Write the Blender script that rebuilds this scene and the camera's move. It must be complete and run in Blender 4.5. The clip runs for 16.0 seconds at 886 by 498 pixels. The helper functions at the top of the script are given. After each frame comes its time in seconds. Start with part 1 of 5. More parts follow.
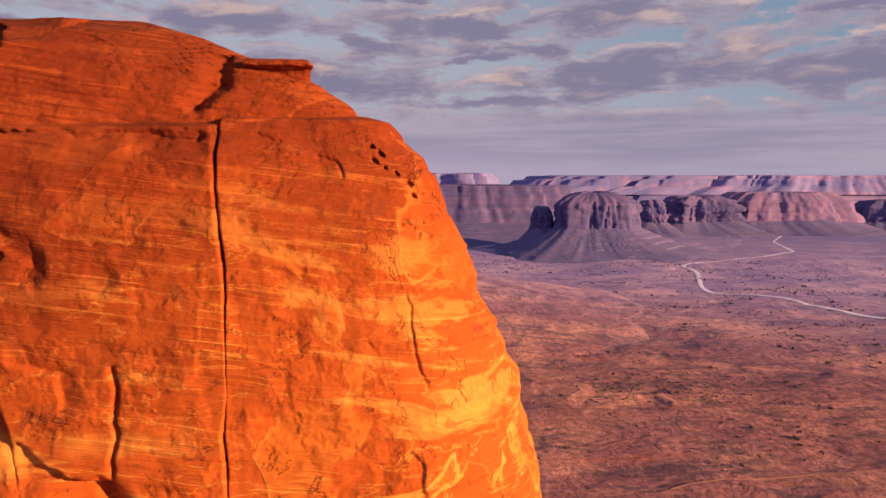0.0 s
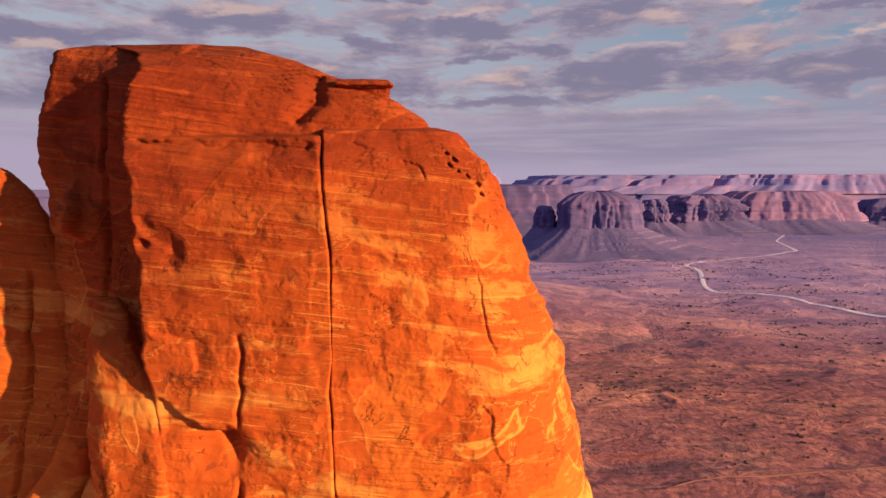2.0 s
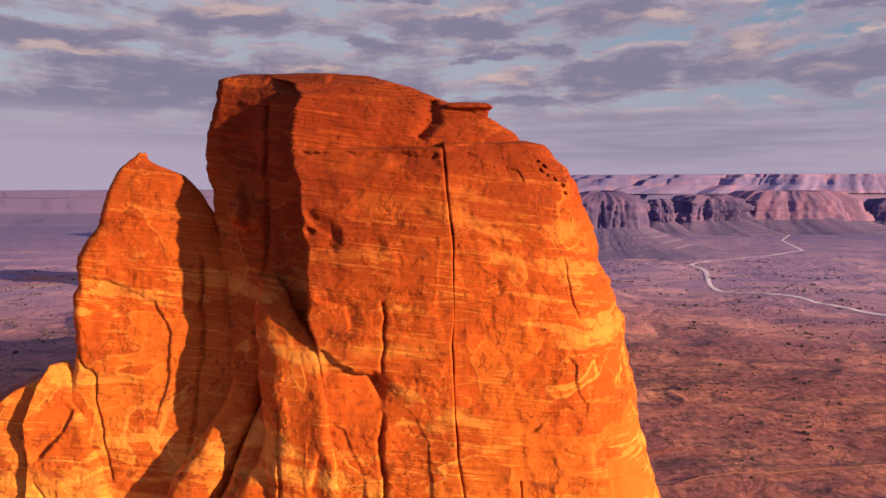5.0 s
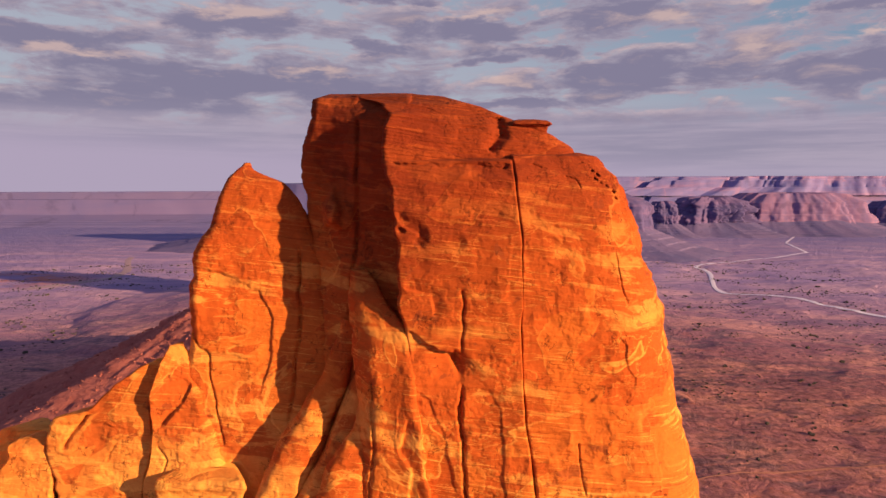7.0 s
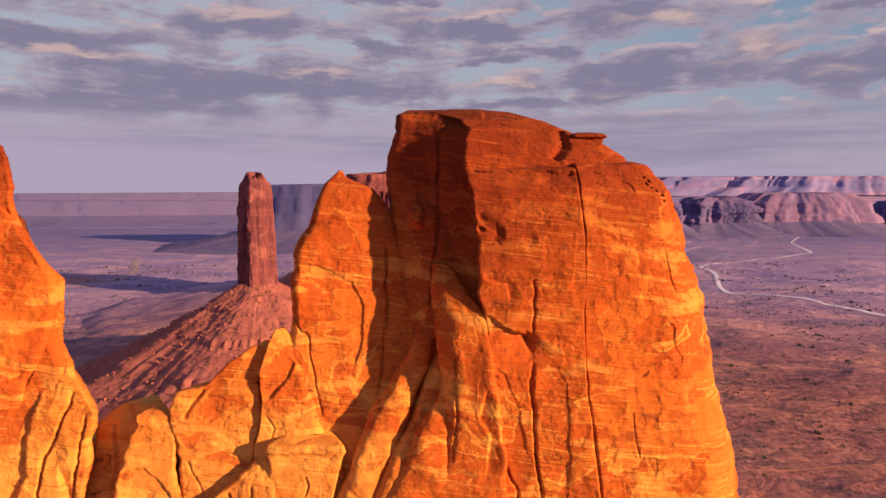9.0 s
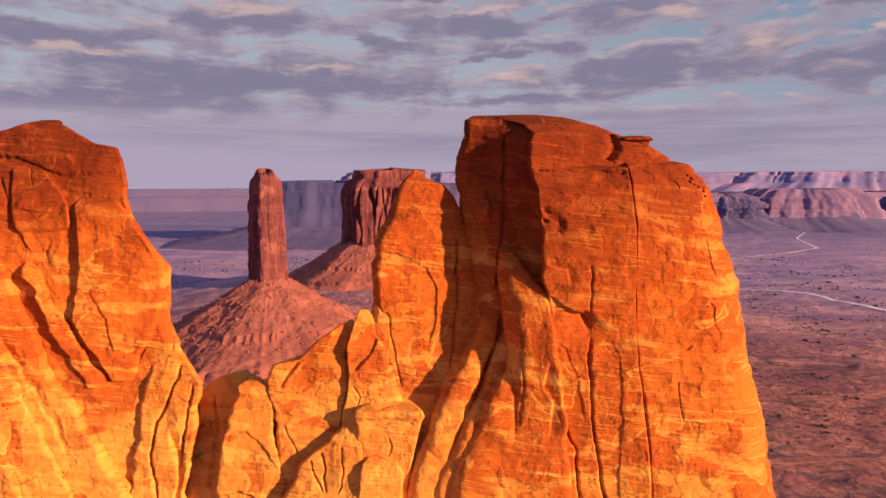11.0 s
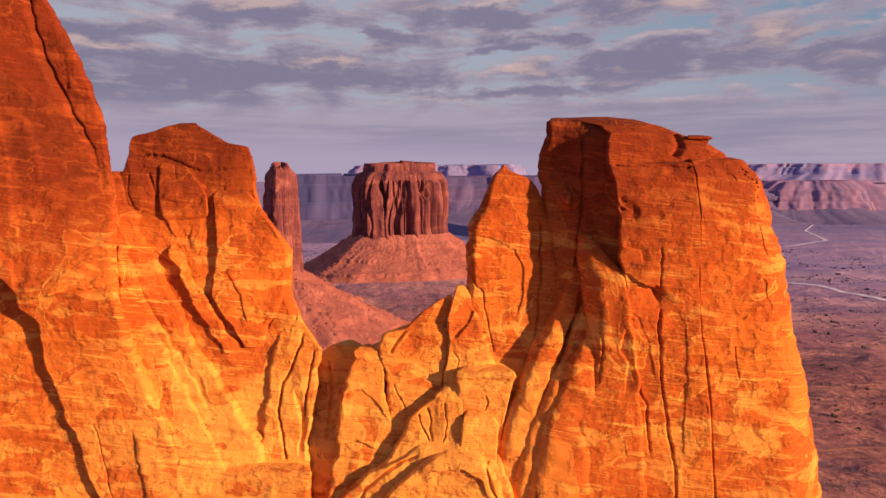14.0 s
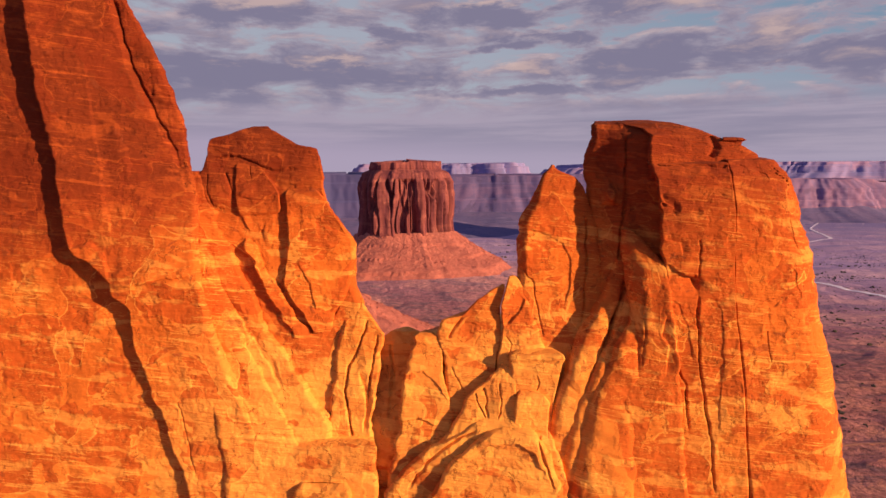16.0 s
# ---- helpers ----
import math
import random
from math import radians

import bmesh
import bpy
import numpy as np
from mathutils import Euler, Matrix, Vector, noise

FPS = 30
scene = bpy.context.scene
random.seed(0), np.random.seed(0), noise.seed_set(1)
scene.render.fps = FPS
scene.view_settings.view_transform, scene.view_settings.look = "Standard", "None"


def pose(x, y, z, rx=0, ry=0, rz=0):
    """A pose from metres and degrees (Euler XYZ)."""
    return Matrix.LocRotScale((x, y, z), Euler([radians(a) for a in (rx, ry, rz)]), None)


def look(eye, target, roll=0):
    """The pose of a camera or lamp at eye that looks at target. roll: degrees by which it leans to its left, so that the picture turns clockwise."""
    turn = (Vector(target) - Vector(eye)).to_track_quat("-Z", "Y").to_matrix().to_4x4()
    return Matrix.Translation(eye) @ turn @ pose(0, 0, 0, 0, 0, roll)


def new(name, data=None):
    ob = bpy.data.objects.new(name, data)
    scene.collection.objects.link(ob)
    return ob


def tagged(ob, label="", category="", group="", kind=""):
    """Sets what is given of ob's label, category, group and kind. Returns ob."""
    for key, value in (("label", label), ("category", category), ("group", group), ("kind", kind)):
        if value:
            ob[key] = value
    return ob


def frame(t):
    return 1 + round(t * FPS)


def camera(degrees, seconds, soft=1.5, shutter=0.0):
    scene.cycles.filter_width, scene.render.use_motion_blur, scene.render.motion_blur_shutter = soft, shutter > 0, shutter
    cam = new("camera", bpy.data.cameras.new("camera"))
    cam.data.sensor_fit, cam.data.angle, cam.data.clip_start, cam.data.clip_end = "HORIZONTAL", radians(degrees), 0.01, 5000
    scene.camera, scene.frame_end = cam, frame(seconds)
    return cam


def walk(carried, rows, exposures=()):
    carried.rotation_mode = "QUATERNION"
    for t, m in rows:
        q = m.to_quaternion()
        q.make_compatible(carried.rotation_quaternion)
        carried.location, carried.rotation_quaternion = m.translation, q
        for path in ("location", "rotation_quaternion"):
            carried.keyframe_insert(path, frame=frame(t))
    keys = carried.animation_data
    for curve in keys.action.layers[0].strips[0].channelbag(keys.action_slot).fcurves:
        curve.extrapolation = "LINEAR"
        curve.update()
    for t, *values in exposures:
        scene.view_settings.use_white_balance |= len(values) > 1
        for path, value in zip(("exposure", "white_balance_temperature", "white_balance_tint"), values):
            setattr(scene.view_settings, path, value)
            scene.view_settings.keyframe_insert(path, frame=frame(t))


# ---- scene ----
cam = camera(67.5, 16.0)
METRES, EYE, TILT, LEAN, TURN = 50.0, 200.0, -5.2, 0.0, 0.0
ROWS = [
    (0.0, 0.0, 0.0, 0.0, 0.0, 0.0, -0.0),
    (0.5, -0.0101, -0.0182, -0.0008, 0.07, -0.03, -0.05),
    (1.0, -0.0209, -0.0376, -0.0028, 0.1, 0.01, 0.04),
    (1.5, -0.0321, -0.0579, -0.0052, 0.13, 0.05, 0.15),
    (2.0, -0.0435, -0.0785, -0.0073, 0.2, 0.0, 0.13),
    (2.5, -0.0557, -0.0999, -0.0093, 0.28, -0.05, 0.14),
    (3.0, -0.0683, -0.1217, -0.0113, 0.33, -0.07, 0.16),
    (3.5, -0.0814, -0.1432, -0.0129, 0.39, -0.09, 0.13),
    (4.0, -0.095, -0.1656, -0.015, 0.44, -0.07, 0.15),
    (6.5, -0.1733, -0.2894, -0.0234, 0.79, 0.12, 0.13),
    (7.0, -0.1922, -0.3164, -0.0243, 0.85, 0.16, 0.11),
    (7.5, -0.2122, -0.3441, -0.0256, 0.91, 0.22, 0.15),
    (8.0, -0.2328, -0.3725, -0.0267, 0.98, 0.23, 0.16),
    (8.5, -0.2538, -0.4014, -0.0284, 1.07, 0.26, 0.19),
    (9.0, -0.2751, -0.4303, -0.0298, 1.16, 0.21, 0.19),
    (11.5, -0.3832, -0.5732, -0.0414, 1.6, -0.22, 0.24),
    (12.0, -0.4053, -0.6005, -0.044, 1.68, -0.32, 0.25),
    (12.5, -0.4277, -0.6273, -0.0466, 1.74, -0.42, 0.26),
    (13.0, -0.4499, -0.6537, -0.0495, 1.83, -0.49, 0.28),
    (13.5, -0.4719, -0.6802, -0.0509, 1.93, -0.62, 0.3),
    (14.0, -0.4935, -0.706, -0.0522, 2.05, -0.73, 0.32),
    (14.5, -0.5152, -0.7312, -0.0536, 2.13, -0.8, 0.34),
    (15.0, -0.5373, -0.7562, -0.0558, 2.19, -0.83, 0.35),
    (15.5, -0.56, -0.7814, -0.058, 2.26, -0.86, 0.35),
    (16.0, -0.583, -0.807, -0.0602, 2.33, -0.86, 0.36),
]
walk(cam, [(t, pose(0, 0, EYE, TILT, LEAN, TURN) @ pose(METRES * x, METRES * y, METRES * z, 90 + pitch, roll, yaw)) for t, x, y, z, yaw, pitch, roll in ROWS],
     exposures=[(0.0, 0.90), (9.0, 0.90), (16.0, 0.82)])

# ---- light: low evening sun from the right behind the camera, broken cloud ----
SUN_AZ, SUN_EL = 64.0, 12.0        # degrees from the direction behind the first camera towards its right; above the horizon
to_sun = Vector((math.sin(radians(SUN_AZ)) * math.cos(radians(SUN_EL)), -math.cos(radians(SUN_AZ)) * math.cos(radians(SUN_EL)), math.sin(radians(SUN_EL))))
sun_data = bpy.data.lights.new("sun", "SUN")
sun_data.energy, sun_data.angle, sun_data.color = 4.8, radians(0.6), (1.0, 0.595, 0.27)
sun = new("sun", sun_data)
sun.matrix_world = look((200, -200, 400), Vector((200, -200, 400)) - to_sun)


class Graph:
    """A small builder for shader node trees."""

    def __init__(self, tree):
        self.tree = tree

    def make(self, kind, **inputs):
        n = self.tree.nodes.new(kind)
        for key, value in inputs.items():
            self.link(value, n.inputs[int(key[1:])] if key[0] == "i" and key[1:].isdigit() else n.inputs[key])
        return n

    def node(self, kind, **inputs):
        n = self.make(kind, **inputs)
        return n.outputs[0] if len(n.outputs) else n

    def link(self, value, socket):
        if isinstance(value, bpy.types.NodeSocket):
            self.tree.links.new(value, socket)
        elif isinstance(value, (tuple, list)) and len(value) == 3 and socket.type == "RGBA":
            socket.default_value = (*value, 1)
        else:
            socket.default_value = value

    def math(self, op, a, b=0.0, c=0.0, clamp=False):
        n = self.make("ShaderNodeMath", i0=a, i1=b, i2=c)
        n.operation, n.use_clamp = op, clamp
        return n.outputs[0]

    def vector(self, op, a, b):
        n = self.make("ShaderNodeVectorMath", i0=a, i1=b)
        n.operation = op
        return n

    def scale(self, v, xyz):
        return self.vector("MULTIPLY", v, xyz).outputs[0]

    def noise(self, v, scale, detail=4.0, rough=0.55, distort=0.0):
        return self.node("ShaderNodeTexNoise", Vector=v, Scale=scale, Detail=detail, Roughness=rough, Distortion=distort)

    def ramp(self, v, lo, hi, out_lo=0.0, out_hi=1.0):
        n = self.make("ShaderNodeMapRange", i0=v, i1=lo, i2=hi, i3=out_lo, i4=out_hi)
        n.interpolation_type = "SMOOTHSTEP"
        return n.outputs[0]

    def mix(self, f, a, b, blend="MIX"):
        n = self.tree.nodes.new("ShaderNodeMix")
        n.data_type, n.blend_type = "RGBA", blend
        self.link(f, n.inputs[0]), self.link(a, n.inputs[6]), self.link(b, n.inputs[7])
        return n.outputs[2]


world = bpy.data.worlds.new("evening_sky")
scene.world = world
world.use_nodes = True
world.node_tree.nodes.clear()
W = Graph(world.node_tree)
sky_node = W.make("ShaderNodeTexSky")
sky_node.sky_type, sky_node.sun_disc, sky_node.dust_density = "NISHITA", False, 2.0
sky_node.sun_elevation, sky_node.sun_rotation = radians(SUN_EL), radians(180 - SUN_AZ)
sky = sky_node.outputs[0]
ray = W.node("ShaderNodeTexCoord")
parts = world.node_tree.nodes.new("ShaderNodeSeparateXYZ")
W.link(ray, parts.inputs[0])
up = W.math("MAXIMUM", parts.outputs[2], 0.0)
side = W.math("ARCTAN2", parts.outputs[0], parts.outputs[1])
# banks of cloud ahead: bearing to the right, height, half width, half height, all in radians
BANKS = [(-0.33, 0.228, 0.16, 0.021), (-0.54, 0.192, 0.13, 0.022), (-0.31, 0.152, 0.36, 0.036), (-0.115, 0.209, 0.05, 0.014), (0.056, 0.226, 0.13, 0.023),
         (0.146, 0.199, 0.07, 0.015), (0.054, 0.190, 0.05, 0.011), (0.275, 0.166, 0.17, 0.033), (0.240, 0.246, 0.10, 0.029), (0.53, 0.148, 0.12, 0.032),
         (0.55, 0.228, 0.10, 0.013), (-0.097, 0.268, 0.10, 0.012), (-0.43, 0.116, 0.26, 0.020), (0.422, 0.180, 0.060, 0.019), (0.06, 0.128, 0.20, 0.012)]
# where the low sun still reaches a cloud
LIT = [(0.425, 0.182, 0.052, 0.016), (0.300, 0.232, 0.040, 0.012), (0.560, 0.187, 0.055, 0.006), (-0.345, 0.243, 0.13, 0.010), (0.05, 0.160, 0.05, 0.008),
       (0.03, 0.246, 0.06, 0.006), (-0.52, 0.178, 0.09, 0.006), (-0.20, 0.168, 0.12, 0.007), (0.44, 0.246, 0.05, 0.006)]


def within(ellipses, height):
    """One in the middle of an ellipse of the sky, nought on its rim, less outside."""
    inside = -0.6
    for mid_side, mid_up, wide, tall in ellipses:
        across = W.math("MULTIPLY_ADD", side, 1.0 / wide, -mid_side / wide)
        above_it = W.math("MULTIPLY_ADD", height, 1.0 / tall, -mid_up / tall)
        inside = W.math("MAXIMUM", inside, W.math("SUBTRACT", 1.0, W.math("SQRT", W.math("MULTIPLY_ADD", across, across, W.math("MULTIPLY", above_it, above_it)))))
    return inside


def puffs(lift, detail):
    at_sky = W.node("ShaderNodeCombineXYZ", X=W.math("MULTIPLY_ADD", side, 10.0, 3.3), Y=0.0, Z=W.math("MULTIPLY_ADD", up, 36.0, 36.0 * lift))
    return W.noise(at_sky, 1.0, detail, 0.60, 0.35)


torn = W.make("ShaderNodeTexNoise", Vector=W.node("ShaderNodeCombineXYZ", X=W.math("MULTIPLY", side, 9.0), Y=2.0, Z=W.math("MULTIPLY", up, 30.0)), Scale=1.0, Detail=9.0, Roughness=0.62)
tear = world.node_tree.nodes.new("ShaderNodeSeparateXYZ")
W.link(torn.outputs[1], tear.inputs[0])
plain_side, plain_up = side, up
side = W.math("MULTIPLY_ADD", W.math("SUBTRACT", tear.outputs[0], 0.5), 0.24, plain_side)
height = W.math("MULTIPLY_ADD", W.math("SUBTRACT", tear.outputs[1], 0.5), 0.062, plain_up)
bank_at, sun_at = within(BANKS, height), within(LIT, height)
side = plain_side
bank = W.math("MAXIMUM", bank_at, W.math("MULTIPLY", W.ramp(W.math("ABSOLUTE", side), 0.62, 0.85), 0.25))
fluff = puffs(0.0, 10.0)
shape = W.math("MULTIPLY_ADD", bank, 0.30, fluff)
cover = W.ramp(shape, 0.40, 0.54)
rim = W.math("MULTIPLY", W.math("SUBTRACT", puffs(0.0, 5.0), puffs(0.008, 5.0)), 5.0, clamp=True)
rim = W.math("MULTIPLY", rim, W.ramp(shape, 0.70, 0.50))
sunny = W.ramp(W.math("MULTIPLY_ADD", sun_at, 0.17, fluff), 0.47, 0.72)
air = W.scale(sky, (0.055, 0.05, 0.045))
clear = W.mix(0.88, air, (0.222, 0.234, 0.286))
clear = W.mix(W.ramp(W.math("ADD", W.math("MULTIPLY", side, 0.35), parts.outputs[2]), 0.14, 0.44), clear, (0.108, 0.158, 0.222))
cloud = W.mix(W.ramp(shape, 0.47, 0.66), (0.195, 0.172, 0.218), (0.124, 0.113, 0.168))
cloud = W.mix(W.math("MULTIPLY", rim, 0.55), cloud, (0.40, 0.30, 0.29))
cloud = W.mix(W.math("MULTIPLY", sunny, 0.55), cloud, (0.43, 0.30, 0.255))
upper = W.mix(cover, clear, cloud)
veil = W.noise(W.scale(ray, (1.0, 1.0, 17.0)), 2.2, 6.0, 0.6, 0.2)
low = W.mix(W.ramp(veil, 0.40, 0.60), (0.225, 0.192, 0.246), (0.166, 0.148, 0.204))
low = W.mix(W.ramp(W.math("MULTIPLY_ADD", side, 0.05, parts.outputs[2]), 0.075, 0.02), low, (0.232, 0.194, 0.262))
total = W.mix(W.ramp(parts.outputs[2], 0.075, 0.135), low, upper)
total = W.mix(W.ramp(parts.outputs[2], 0.30, 0.60), total, W.mix(cover, (0.120, 0.135, 0.175), (0.092, 0.090, 0.125)))
W.node("ShaderNodeOutputWorld", Surface=W.node("ShaderNodeBackground", Color=total, Strength=1.0))


# ---- noise on arrays ----
def lattice(i, j, k, seed):
    h = (i * 374761393 + j * 668265263 + k * 2147483647 + seed * 1274126177) & 0xFFFFFFFF
    h = ((h ^ (h >> 13)) * 1274126177) & 0xFFFFFFFF
    h = ((h ^ (h >> 16)) * 2246822519) & 0xFFFFFFFF
    return ((h ^ (h >> 15)) & 0xFFFFFF) / float(0x7FFFFF) - 1.0


def value_noise(x, y, z, seed=0):
    """Smooth noise in -1..1 on arrays of equal shape."""
    x, y, z = np.broadcast_arrays(np.asarray(x, float), np.asarray(y, float), np.asarray(z, float))
    i, j, k = np.floor(x).astype(np.int64), np.floor(y).astype(np.int64), np.floor(z).astype(np.int64)
    u, v, w = x - i, y - j, z - k
    u, v, w = u * u * u * (u * (6 * u - 15) + 10), v * v * v * (v * (6 * v - 15) + 10), w * w * w * (w * (6 * w - 15) + 10)
    total = 0.0
    for a in (0, 1):
        for b in (0, 1):
            for c in (0, 1):
                total = total + lattice(i + a, j + b, k + c, seed) * (u if a else 1 - u) * (v if b else 1 - v) * (w if c else 1 - w)
    return total


def fbm(x, y, z, octaves=4, seed=0, gain=0.5):
    total, amp = 0.0, 1.0
    for o in range(octaves):
        total = total + amp * value_noise(x * 2.03 ** o, y * 2.03 ** o, z * 2.03 ** o, seed + 17 * o)
        amp *= gain
    return total


def smooth(a, b, v):
    t = np.clip((v - a) / (b - a), 0, 1)
    return t * t * (3 - 2 * t)


# ---- meshes ----
def mesh_of(name, verts, faces, material, shade=True):
    """A mesh from an array of places and an array or list of faces."""
    me = bpy.data.meshes.new(name)
    if isinstance(faces, np.ndarray):
        n, k = faces.shape
        me.vertices.add(len(verts))
        me.vertices.foreach_set("co", np.asarray(verts, np.float32).ravel())
        me.loops.add(n * k)
        me.loops.foreach_set("vertex_index", faces.astype(np.int32).ravel())
        me.polygons.add(n)
        me.polygons.foreach_set("loop_start", np.arange(0, n * k, k, dtype=np.int32))
        me.polygons.foreach_set("use_smooth", np.full(n, shade))
        me.update(calc_edges=True)
        me.validate()
    else:
        me.from_pydata([tuple(v) for v in verts], [], faces)
        me.polygons.foreach_set("use_smooth", [shade] * len(me.polygons))
    me.materials.append(material)
    return me


def part(name, me, parent=None, label=""):
    ob = new(name, me)
    if parent:
        ob.parent = parent
    return tagged(ob, label)


def thing(name, place, label, category, group="", kind=""):
    ob = new(name)
    ob.location = place
    ob.empty_display_size = 0.1
    return tagged(ob, label, category, group, kind)


def tube_faces(rows, cols):
    """Quads of a grid of rows by cols that closes round its columns, and the two end caps as fans of quads."""
    r, c = np.meshgrid(np.arange(rows - 1), np.arange(cols), indexing="ij")
    c2 = (c + 1) % cols
    return np.stack([r * cols + c, r * cols + c2, (r + 1) * cols + c2, (r + 1) * cols + c], -1).reshape(-1, 4)


def crack(x, z, way, width, depth):
    """A groove along a polyline of (x, z) on a face; its depth fades at both ends."""
    best = np.full(np.shape(x), 1e9)
    run, along = 0.0, np.zeros(np.shape(x))
    for (ax, az), (bx, bz) in zip(way[:-1], way[1:]):
        dx, dz = bx - ax, bz - az
        L = math.hypot(dx, dz)
        t = np.clip(((x - ax) * dx + (z - az) * dz) / (L * L), 0, 1)
        d = np.hypot(x - ax - t * dx, z - az - t * dz)
        along = np.where(d < best, run + t * L, along)
        best = np.minimum(best, d)
        run += L
    fade = smooth(0, 0.06 * run + 0.1, along) * smooth(0, 0.06 * run + 0.1, run - along)
    return depth * fade * np.exp(-(best / width) ** 2)


def step(x, z, way, height, width=0.12, reach=2.0):
    """The left side of a polyline lies back by height just at the line, and comes up again over reach metres."""
    best = np.full(np.shape(x), 1e9)
    side = np.zeros(np.shape(x))
    ends = np.zeros(np.shape(x))
    run = sum(math.hypot(b[0] - a[0], b[1] - a[1]) for a, b in zip(way[:-1], way[1:]))
    done = 0.0
    for (ax, az), (bx, bz) in zip(way[:-1], way[1:]):
        dx, dz = bx - ax, bz - az
        L = math.hypot(dx, dz)
        t = np.clip(((x - ax) * dx + (z - az) * dz) / (L * L), 0, 1)
        d = np.hypot(x - ax - t * dx, z - az - t * dz)
        s = dx * (z - az) - dz * (x - ax)
        side = np.where(d < best, np.sign(s), side)
        ends = np.where(d < best, done + t * L, ends)
        best = np.minimum(best, d)
        done += L
    fade = smooth(0, 0.15 * run, ends) * smooth(0, 0.15 * run, run - ends)
    signed = best * side
    return height * fade * smooth(-width, width, signed) * (1 - smooth(0, reach, signed))


def pit(x, z, cx, cz, rx, rz, depth, turn=0.0):
    c, s = math.cos(radians(turn)), math.sin(radians(turn))
    u, v = ((x - cx) * c + (z - cz) * s) / rx, (-(x - cx) * s + (z - cz) * c) / rz
    return depth * np.exp(-(u * u + v * v) ** 2)


def facets(x, z, size, tilt, offset, seed):
    """Tilted, slightly hollow pieces of a broken face, each about size (across, up) metres, meeting in sharp ridges."""
    u = x / size[0] + 0.14 * fbm(x * 0.5, z * 0.5, 0 * x, 3, seed + 2)
    v = z / size[1] + 0.14 * fbm(x * 0.5, z * 0.5, 0 * x + 5, 3, seed + 3)
    i, j = np.floor(u).astype(np.int64), np.floor(v).astype(np.int64)
    proud = np.full(u.shape, 1e9)
    for a in (-1, 0, 1):
        for b in (-1, 0, 1):
            p, q = i + a, j + b
            du, dv = u - p - 0.5 - 0.42 * lattice(p, q, 0 * p, seed), v - q - 0.5 - 0.42 * lattice(p, q, 0 * p + 1, seed)
            h = offset * lattice(p, q, 0 * p + 2, seed) + 0.6 * tilt * (du * size[0] * lattice(p, q, 0 * p + 3, seed) + dv * size[1] * lattice(p, q, 0 * p + 4, seed))
            proud = np.minimum(proud, h + 0.7 * tilt * (size[0] * du * du + size[1] * dv * dv))
    return -proud


